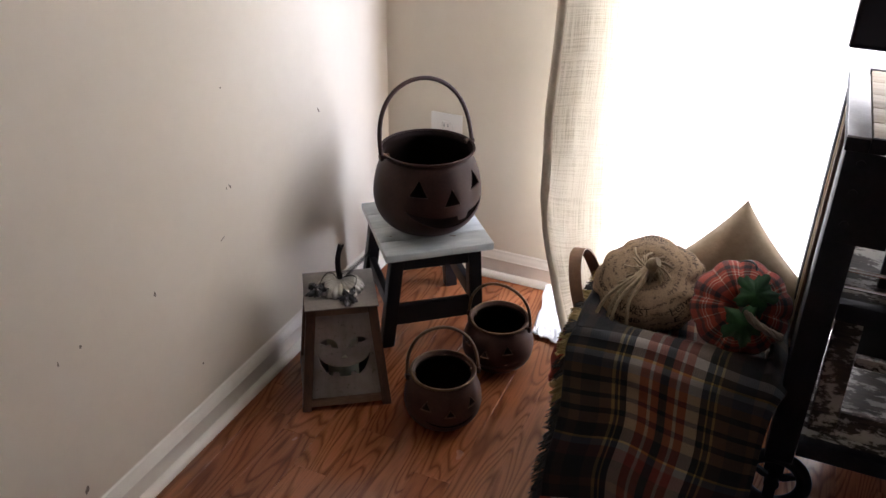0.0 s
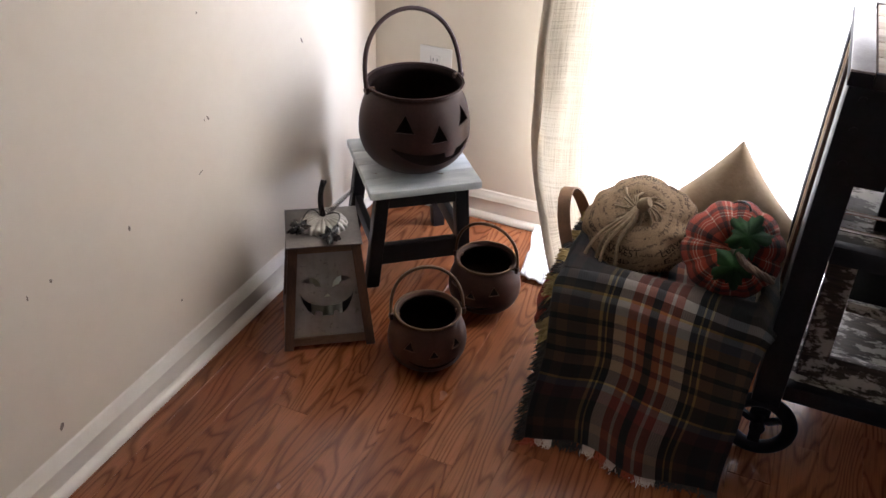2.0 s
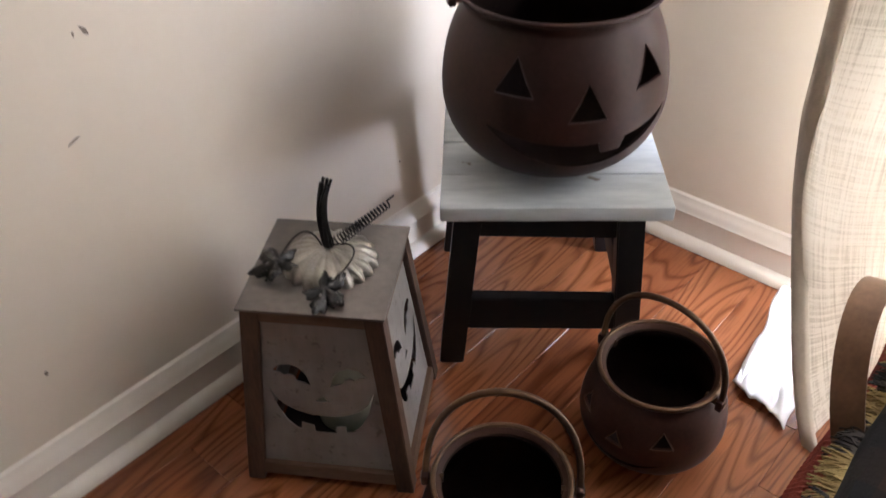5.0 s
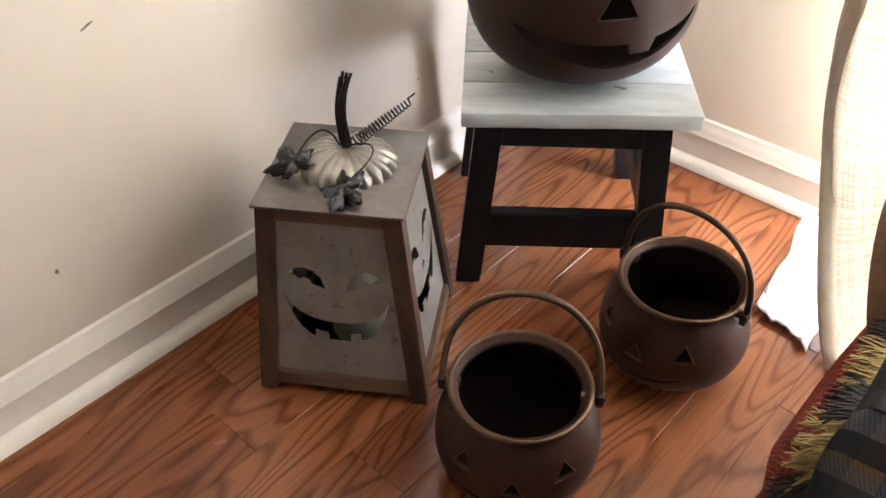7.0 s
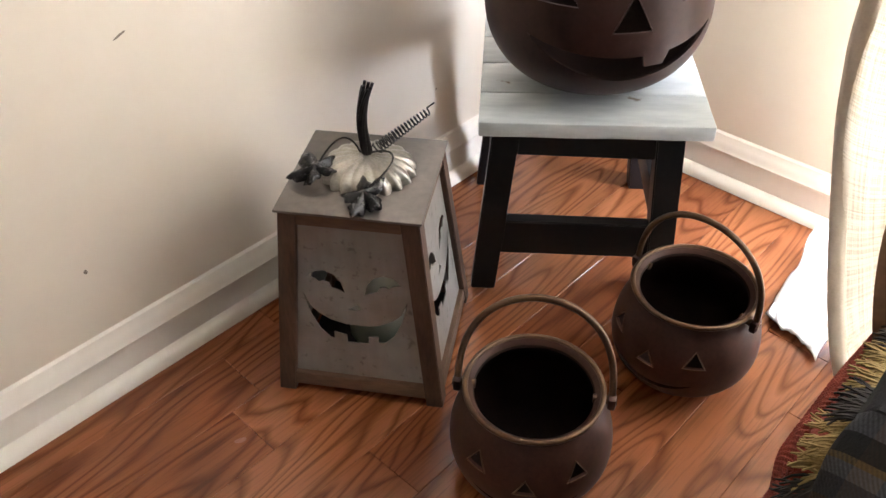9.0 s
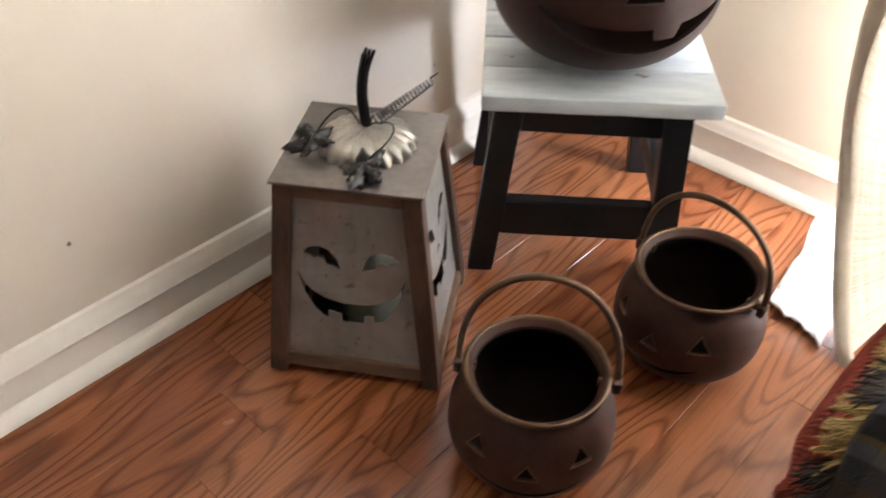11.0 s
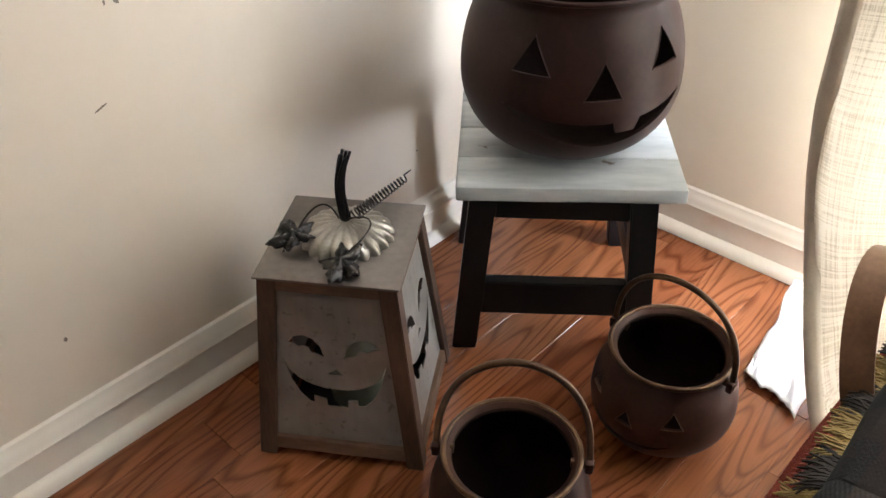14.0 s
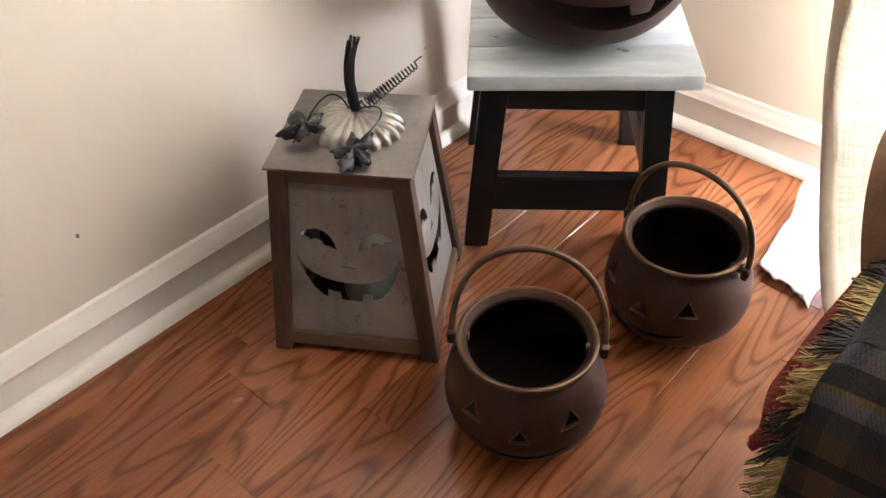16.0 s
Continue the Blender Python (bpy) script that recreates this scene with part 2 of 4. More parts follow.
def tartan(name, across, along, repeat=(1, 1), twill=900):
    """Woven check from two rows of coloured stripes over the cloth's own coordinates."""
    m = mat(name, (0.2, 0.1, 0.1), 0.95)
    uv = coords(m, "UV", (repeat[0], repeat[1], 1))
    sep = m.node_tree.nodes.new("ShaderNodeSeparateXYZ")
    link(m, uv, sep.inputs[0])
    a = ramp(m, maths(m, "FRACT", sep.outputs[0]), across, True)
    b = ramp(m, maths(m, "FRACT", sep.outputs[1]), along, True)
    raw = coords(m, "UV", (twill, twill, 1))
    s2 = m.node_tree.nodes.new("ShaderNodeSeparateXYZ")
    link(m, raw, s2.inputs[0])
    diag = maths(m, "FRACT", maths(m, "ADD", s2.outputs[0], s2.outputs[1]))
    fac = ramp(m, diag, [(0.0, (0.25, 0.25, 0.25)), (0.5, (0.80, 0.80, 0.80)), (1.0, (0.25, 0.25, 0.25))])
    c = mix(m, fac, a, b)
    both = m.node_tree.nodes.new("ShaderNodeSeparateColor")
    link(m, mix(m, 1.0, a, b, "MULTIPLY"), both.inputs[0])
    woven = m.node_tree.nodes.new("ShaderNodeCombineColor")
    for k in range(3):
        link(m, maths(m, "POWER", both.outputs[k], 0.5), woven.inputs[k])
    c = mix(m, 0.62, c, woven.outputs[0])
    fuzz = noise_tex(m, coords(m, "UV", (220, 220, 1)), 1.0, 3)
    c = mix(m, 0.5, c, ramp(m, fuzz, [(0.3, (0.55, 0.55, 0.55)), (0.7, (1.2, 1.2, 1.2))]), "MULTIPLY")
    link(m, c, bsdf(m).inputs["Base Color"])
    bump(m, maths(m, "ADD", diag, fuzz), 0.6, 0.0015)
    bsdf(m).inputs["Sheen Weight"].default_value = 0.03
    return m


def burlap():
    """Burlap printed with small brown lettering that cannot be read."""
    m = mat("printed_burlap", (0.4, 0.3, 0.18), 0.95)
    uv = coords(m, "UV", (1, 1, 1))
    weave = maths(m, "ADD", noise_tex(m, coords(m, "UV", (700, 40, 1)), 1, 2), noise_tex(m, coords(m, "UV", (40, 400, 1)), 1, 2))
    cloth = ramp(m, weave, [(0.7, (0.095, 0.058, 0.031)), (1.2, (0.30, 0.200, 0.115))])
    sep = m.node_tree.nodes.new("ShaderNodeSeparateXYZ")
    link(m, coords(m, "UV", (60, 15, 1)), sep.inputs[0])
    row = maths(m, "FRACT", sep.outputs[1])
    line = maths(m, "MULTIPLY", maths(m, "GREATER_THAN", row, 0.25), maths(m, "LESS_THAN", row, 0.72))
    glyph = maths(m, "GREATER_THAN", noise_tex(m, coords(m, "UV", (105, 30, 1)), 1, 1), 0.50)
    word = maths(m, "GREATER_THAN", noise_tex(m, coords(m, "UV", (16, 22, 1)), 1, 0), 0.44)
    ink = maths(m, "MULTIPLY", maths(m, "MULTIPLY", line, glyph), word)
    link(m, mix(m, maths(m, "MULTIPLY", ink, 0.75), cloth, (0.07, 0.042, 0.025)), bsdf(m).inputs["Base Color"])
    bump(m, weave, 0.7, 0.0015)
    return m


BLACK_, BROWN_, OLIVE_, GOLD_ = (0.0045, 0.0038, 0.0045), (0.030, 0.014, 0.007), (0.058, 0.036, 0.013), (0.24, 0.16, 0.040)
RUST_, CREAM_, BLUE_, WINE_ = (0.33, 0.055, 0.020), (0.50, 0.40, 0.30), (0.045, 0.058, 0.075), (0.036, 0.008, 0.011)
PALE_W, TAN_W = (0.17, 0.19, 0.21), (0.105, 0.062, 0.026)
GALV, SEAT, CHIPPED, OAK, LINEN, BURLAP = galvanised(), worn_blue(), chipped(), oak(), linen(), burlap()
# same linen passing more light, tuned to set the left strip's brightness
STRIP_LINEN = linen("clearer_strip_linen", 0.60)
PLAID = tartan("plaid_throw_wool",
    [(0.0, BLACK_), (0.05, BROWN_), (0.10, BLACK_), (0.19, BROWN_), (0.245, GOLD_), (0.26, BLACK_), (0.275, GOLD_), (0.285, BLACK_), (0.315, CREAM_), (0.375, RUST_),
     (0.415, CREAM_), (0.430, RUST_), (0.465, BLACK_), (0.505, RUST_), (0.540, CREAM_), (0.555, RUST_), (0.595, CREAM_), (0.655, BLACK_), (0.685, GOLD_), (0.695, BLACK_),
     (0.715, GOLD_), (0.73, BROWN_), (0.79, BLACK_), (0.88, BROWN_), (0.94, BLACK_)],
    [(0.0, BLACK_), (0.05, BROWN_), (0.08, BLACK_), (0.16, WINE_), (0.20, BLUE_), (0.225, GOLD_), (0.232, BLACK_), (0.28, TAN_W), (0.315, BLACK_), (0.335, TAN_W), (0.37, BLACK_), (0.385, TAN_W), (0.425, BLACK_),
     (0.445, TAN_W), (0.475, BLUE_), (0.505, PALE_W), (0.525, GOLD_), (0.535, BLACK_), (0.555, PALE_W), (0.58, BLACK_), (0.66, BROWN_), (0.72, BLACK_), (0.80, TAN_W), (0.84, BLACK_), (0.93, BROWN_)], (1, 1), 120)
RED_, DARK_, PALE_ = (0.33, 0.042, 0.018), (0.022, 0.008, 0.008), (0.62, 0.50, 0.40)
RED_PLAID = tartan("red_plaid_cotton",
    [(0.0, RED_), (0.26, DARK_), (0.40, RED_), (0.50, PALE_), (0.53, RED_), (0.58, PALE_), (0.61, RED_), (0.66, DARK_), (0.76, RED_), (0.93, PALE_), (0.96, RED_)],
    [(0.0, RED_), (0.20, DARK_), (0.34, RED_), (0.44, PALE_), (0.47, RED_), (0.53, PALE_), (0.56, RED_), (0.70, DARK_), (0.84, RED_)], (5, 3.2), 300)
RED_KNIT = varied("red_knit_wool", (0.13, 0.016, 0.010), (0.33, 0.060, 0.035), 0.95, 60, bumps=0.9, dist=0.004)
FRINGE_GOLD = varied("fringe_gold_wool", (0.16, 0.105, 0.035), (0.42, 0.30, 0.12), 0.95, 40)
FRINGE_DARK = varied("fringe_dark_wool", (0.012, 0.012, 0.016), (0.05, 0.04, 0.03), 0.95, 40)
FRINGE_RUST = varied("fringe_rust_wool", (0.22, 0.035, 0.016), (0.40, 0.085, 0.040), 0.95, 40)
FRINGE_PALE = varied("fringe_pale_wool", (0.40, 0.30, 0.25), (0.72, 0.62, 0.54), 0.95, 40)


# ---- mesh helpers ----
def smooth(me, angle=40):
    me.polygons.foreach_set("use_smooth", [True] * len(me.polygons))
    me.set_sharp_from_angle(angle=radians(angle))


def part(name, bm, material, parent=None, label="", angle=40, m=None):
    """Links a bmesh as one mesh object under a thing or a part."""
    me = bpy.data.meshes.new(name)
    bmesh.ops.recalc_face_normals(bm, faces=bm.faces)
    bm.to_mesh(me)
    bm.free()
    me.materials.append(material)
    smooth(me, angle)
    ob = new(name, me)
    ob.parent = parent
    if m is not None:
        ob.matrix_basis = m
    return tagged(ob, label) if label else ob


def thing(name, m, label, category, group="", kind=""):
    ob = new(name)
    ob.empty_display_size = 0.05
    ob.matrix_basis = m
    return tagged(ob, label, category, group, kind)


def box(bm, lo, hi, bevel=0.002, seg=2):
    """Adds a bevelled box between two corners."""
    lo, hi = Vector(lo), Vector(hi)
    r = bmesh.ops.create_cube(bm, size=1.0, matrix=Matrix.LocRotScale((lo + hi) / 2, None, hi - lo))
    if bevel:
        edges = list({e for v in r["verts"] for e in v.link_edges})
        bmesh.ops.bevel(bm, geom=edges, offset=bevel, segments=seg, affect="EDGES", profile=0.5)
    return bm


def boxed(lo, hi, bevel=0.002, seg=2):
    return box(bmesh.new(), lo, hi, bevel, seg)


def hexa(bottom, top, bevel=0.0015):
    """A bar between two four-cornered ends."""
    bm = bmesh.new()
    b, t = [bm.verts.new(p) for p in bottom], [bm.verts.new(p) for p in top]
    bm.faces.new(b[::-1]), bm.faces.new(t)
    for i in range(4):
        bm.faces.new((b[i], b[(i + 1) % 4], t[(i + 1) % 4], t[i]))
    if bevel:
        bmesh.ops.bevel(bm, geom=list(bm.edges), offset=bevel, segments=2, affect="EDGES")
    return bm


def bar(p, q, sx, sy, bevel=0.0015):
    """A bar of section sx by sy from p to q, its ends level."""
    def ring(c):
        return [(c[0] + a * sx / 2, c[1] + b * sy / 2, c[2]) for a, b in ((-1, -1), (1, -1), (1, 1), (-1, 1))]
    return hexa(ring(p), ring(q), bevel)


def lathe(profile, seg=64):
    bm = bmesh.new()
    rings = []
    for r, z in profile:
        if r < 1e-6:
            rings.append([bm.verts.new((0, 0, z))])
        else:
            rings.append([bm.verts.new((r * math.cos(2 * math.pi * k / seg), r * math.sin(2 * math.pi * k / seg), z)) for k in range(seg)])
    for a, b in zip(rings, rings[1:]):
        for k in range(seg):
            j = (k + 1) % seg
            if len(a) == 1:
                bm.faces.new((a[0], b[j], b[k]))
            elif len(b) == 1:
                bm.faces.new((a[k], a[j], b[0]))
            else:
                bm.faces.new((a[k], a[j], b[j], b[k]))
    return bm


def tube(points, r, seg=8, bm=None, taper=None):
    """A round rod along points; taper gives a factor of the radius along it."""
    bm = bm or bmesh.new()
    pts = [Vector(p) for p in points]
    rings, side = [], None
    for i, p in enumerate(pts):
        t = (pts[min(i + 1, len(pts) - 1)] - pts[max(i - 1, 0)]).normalized()
        if side is None:
            side = t.orthogonal().normalized()
        side = (side - t * side.dot(t)).normalized()
        up = t.cross(side)
        rr = r * (taper(i / (len(pts) - 1)) if taper else 1)
        rings.append([bm.verts.new(p + rr * (math.cos(2 * math.pi * k / seg) * side + math.sin(2 * math.pi * k / seg) * up)) for k in range(seg)])
    for a, b in zip(rings, rings[1:]):
        for k in range(seg):
            bm.faces.new((a[k], a[(k + 1) % seg], b[(k + 1) % seg], b[k]))
    bm.faces.new(rings[0][::-1]), bm.faces.new(rings[-1])
    return bm


def ribbon(points, width_dir, width, thick, bm=None):
    """A strap of some width and thickness along points."""
    bm = bm or bmesh.new()
    pts, wd = [Vector(p) for p in points], Vector(width_dir).normalized()
    rings = []
    for i, p in enumerate(pts):
        t = (pts[min(i + 1, len(pts) - 1)] - pts[max(i - 1, 0)]).normalized()
        n = t.cross(wd).normalized()
        rings.append([bm.verts.new(p + a * wd * width / 2 + b * n * thick / 2) for a, b in ((-1, -1), (1, -1), (1, 1), (-1, 1))])
    for a, b in zip(rings, rings[1:]):
        for k in range(4):
            bm.faces.new((a[k], a[(k + 1) % 4], b[(k + 1) % 4], b[k]))
    bm.faces.new(rings[0][::-1]), bm.faces.new(rings[-1])
    return bm


def prism(outline, y0, y1):
    """A cutter: an outline in x and z, pulled along y."""
    area = sum(p[0] * q[1] - q[0] * p[1] for p, q in zip(outline, outline[1:] + outline[:1]))
    if area < 0:
        outline = outline[::-1]
    bm = bmesh.new()
    a, b = [bm.verts.new((x, y0, z)) for x, z in outline], [bm.verts.new((x, y1, z)) for x, z in outline]
    bm.faces.new(a), bm.faces.new(b[::-1])
    n = len(a)
    for i in range(n):
        bm.faces.new((a[i], b[i], b[(i + 1) % n], a[(i + 1) % n]))
    return bm


def slab(strip, y0, y1):
    """A cutter from rows of (x, low z, high z), pulled along y."""
    bm = bmesh.new()
    rows = [[bm.verts.new(p) for p in ((x, y0, z0), (x, y1, z0), (x, y1, z1), (x, y0, z1))] for x, z0, z1 in strip]
    for a, b in zip(rows, rows[1:]):
        for k in range(4):
            bm.faces.new((a[k], a[(k + 1) % 4], b[(k + 1) % 4], b[k]))
    bm.faces.new(rows[0][::-1]), bm.faces.new(rows[-1])
    return bm


def arc_cutter(r0, r1, strip):
    """A cutter bent round the z axis: strip is rows of (degrees from the front, low z, high z)."""
    bm = bmesh.new()
    rows = []
    for deg, z0, z1 in strip:
        a = radians(deg)
        rows.append([bm.verts.new((r * math.sin(a), -r * math.cos(a), z)) for r, z in ((r1, z0), (r1, z1), (r0, z1), (r0, z0))])
    for a, b in zip(rows, rows[1:]):
        for k in range(4):
            bm.faces.new((a[k], b[k], b[(k + 1) % 4], a[(k + 1) % 4]))
    bm.faces.new(rows[0]), bm.faces.new(rows[-1][::-1])
    return bm


def carve(bm, cutters):
    """The bmesh with the cutters' shapes taken away."""
    me = bpy.data.meshes.new("blank")
    bmesh.ops.recalc_face_normals(bm, faces=bm.faces)
    bm.to_mesh(me)
    bm.free()
    ob = new("blank", me)
    for k, c in enumerate(cutters):
        cm = bpy.data.meshes.new("cutter")
        c.to_mesh(cm)
        c.free()
        co = new("cutter", cm)
        md = ob.modifiers.new("cut", "BOOLEAN")
        md.operation, md.solver, md.object = "DIFFERENCE", "EXACT", co
    deps = bpy.context.evaluated_depsgraph_get()
    deps.update()
    res = bmesh.new()
    res.from_mesh(ob.evaluated_get(deps).to_mesh())
    for o in [md.object for md in ob.modifiers] + [ob]:
        data = o.data
        bpy.data.objects.remove(o)
        bpy.data.meshes.remove(data)
    return res


def sheet(nu, nv, f, uv=True):
    """A grid of nu by nv cells placed by f(s, t), s and t from 0 to 1, with its own coordinates."""
    bm = bmesh.new()
    layer = bm.loops.layers.uv.new("cloth")
    g = [[bm.verts.new(f(i / nu, j / nv)) for i in range(nu + 1)] for j in range(nv + 1)]
    for j in range(nv):
        for i in range(nu):
            fc = bm.faces.new((g[j][i], g[j][i + 1], g[j + 1][i + 1], g[j + 1][i]))
            for lp, (a, b) in zip(fc.loops, ((i, j), (i + 1, j), (i + 1, j + 1), (i, j + 1))):
                lp[layer].uv = (a / nu, b / nv)
    return bm


def thicken(ob, t):
    md = ob.modifiers.new("cloth", "SOLIDIFY")
    md.thickness, md.offset = t, 0
    return ob


def wob(x, y, z=0.0, s=1.0):
    return noise.noise(Vector((x * s, y * s, z * s)))


# ---- structure ----
HEIGHT = 2.44
tagged(part("wall_left", boxed((-0.12, -8.0, 0), (0, 0.14, HEIGHT), 0), WALL, None, m=ROOM), "warm beige painted wall with small scuff marks", "wall", kind="structure")
DOOR0, DOOR1, DOORH = 0.69, 2.66, 2.08
bm = boxed((0.0, 0, 0), (DOOR0, 0.14, HEIGHT), 0)
box(bm, (DOOR1, 0, 0), (6.4, 0.14, HEIGHT), 0)
box(bm, (DOOR0, 0, DOORH), (DOOR1, 0.14, HEIGHT), 0)
tagged(part("wall_window", bm, WALL, None, m=ROOM), "beige painted wall with a tall glazed door opening", "wall", kind="structure")
# right and far walls are unseen, set well back to weaken bounced light
tagged(part("wall_right", boxed((6.4, -8.0, 0), (6.52, 0.14, HEIGHT), 0), WALL, None, m=ROOM), "unseen beige wall, added far off to close the room", "wall", kind="structure")
# unseen wall; its opening is made up to house the fill lamp
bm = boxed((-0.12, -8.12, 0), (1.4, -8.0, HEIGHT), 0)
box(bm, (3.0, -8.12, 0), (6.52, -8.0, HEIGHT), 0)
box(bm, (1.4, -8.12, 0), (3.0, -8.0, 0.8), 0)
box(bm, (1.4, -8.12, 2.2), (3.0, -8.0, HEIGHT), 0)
tagged(part("wall_far", bm, WALL, None, m=ROOM), "unseen beige wall with an added opening for fill light", "wall", kind="structure")
tagged(part("ceiling", boxed((-0.12, -8.12, HEIGHT), (6.52, 0.14, HEIGHT + 0.1), 0), CEILING, None, m=ROOM), "plain off-white painted ceiling", "ceiling", kind="structure")


def moulding(profile, length):
    """A moulding with its back at y = 0 along x; profile is (out, up)."""
    bm = bmesh.new()
    a, b = [bm.verts.new((0, -o, z)) for o, z in profile], [bm.verts.new((length, -o, z)) for o, z in profile]
    n = len(profile)
    for i in range(n):
        bm.faces.new((a[i], b[i], b[(i + 1) % n], a[(i + 1) % n]))
    bm.faces.new(a[::-1]), bm.faces.new(b)
    return bm


BASE = [(0.0, 0.0), (0.012, 0.0), (0.012, 0.060), (0.0165, 0.0625), (0.0175, 0.068), (0.0145, 0.072), (0.014, 0.077), (0.0095, 0.084), (0.006, 0.089), (0.005, 0.094), (0.0, 0.097)]
SHOE = [(0.0, 0.0)] + [(0.018 * math.cos(a), 0.020 * math.sin(a)) for a in [radians(15 * k) for k in range(7)]]
for nm, prof, off, mt, lab in (("baseboard", BASE, 0.0005, TRIM, "cream painted moulded baseboard"), ("trim", SHOE, 0.0135, TRIM, "white painted quarter-round shoe moulding on the floor")):
    tagged(part(nm, moulding(prof, 7.96), mt, None, m=ROOM @ pose(off, -7.98, 0.001, 0, 0, 90)), lab, nm, kind="structure")
    tagged(part(nm, moulding(prof, DOOR0 - 0.082), mt, None, m=ROOM @ pose(0.02, -off, 0.001)), lab, nm, kind="structure")

# glazed door behind the curtain
door = thing("door_1", ROOM, "white framed glazed door behind a linen curtain", "door", kind="structure")
for lo, hi in (((DOOR0 - 0.06, -0.016, 0), (DOOR0, 0.0, DOORH + 0.08)), ((DOOR1, -0.016, 0), (DOOR1 + 0.08, 0.0, DOORH + 0.08)), ((DOOR0, -0.016, DOORH), (DOOR1, 0.0, DOORH + 0.08))):
    part("casing", boxed(lo, hi, 0.003), TRIM, door)
for x in (DOOR0 + 0.002, (DOOR0 + DOOR1) / 2 - 0.03, DOOR1 - 0.062):
    part("stile", boxed((x, 0.03, 0.002), (x + 0.06, 0.07, DOORH - 0.002), 0.003), TRIM, door)
for x0 in (DOOR0 + 0.064, (DOOR0 + DOOR1) / 2 + 0.032):
    pane = part("pane", boxed((x0, 0.047, 0.08), (x0 + 0.855, 0.053, DOORH - 0.08), 0), GLASS, door)
    pane.visible_shadow = False


# ---- electrical outlet ----
def outlet():
    o = thing("outlet", ROOM @ pose(0.211, -0.001, 0.487), "white duplex outlet with a wide cover plate", "outlet")
    part("cover_plate", boxed((-0.054, -0.006, -0.063), (0.054, 0, 0.063), 0.003), OUTLET, o)
    for z in (-0.022, 0.022):
        s = part("socket", boxed((-0.017, -0.0085, z - 0.015), (0.017, -0.006, z + 0.015), 0.004), OUTLET, o)
        for x in (-0.007, 0.006):
            part("slot", boxed((x - 0.0012, -0.0092, z - 0.003), (x + 0.0012, -0.0086, z + 0.006), 0), SLOT, s)


outlet()

# ---- scuffs on the wall ----
marks = thing("wall_scuffs", ROOM, "small dark scuffs and dents in the wall paint", "marks", kind="stuff")
rnd = random.Random(4)
bm = bmesh.new()
for y, z, a, b, tilt in ((-0.426, 0.666, 0.004, 0.011, 25), (-1.145, 0.473, 0.004, 0.008, 0), (-1.433, 0.146, 0.006, 0.012, -20), (-1.365, 0.476, 0.004, 0.006, 10),
                         (-1.424, 0.473, 0.003, 0.006, 0), (-0.858, 0.609, 0.002, 0.005, 0), (-0.836, 0.854, 0.003, 0.003, 0), (-0.845, 0.610, 0.003, 0.009, 30), (-1.028, 0.204, 0.003, 0.004, 0),
                         (-0.367, 0.199, 0.002, 0.003, 0), (-0.896, 0.4895, 0.010, 0.002, 20)):
    v = []
    for k in range(9):
        an = 2 * math.pi * k / 9
        p, q = a * math.cos(an) * rnd.uniform(0.5, 1.1), b * math.sin(an) * rnd.uniform(0.6, 1.1)
        c, s = math.cos(radians(tilt)), math.sin(radians(tilt))
        v.append(bm.verts.new((0.0008, y + p * c - q * s, z + p * s + q * c)))
    bm.faces.new(v)
part("scuff", bm, SPOT, marks)


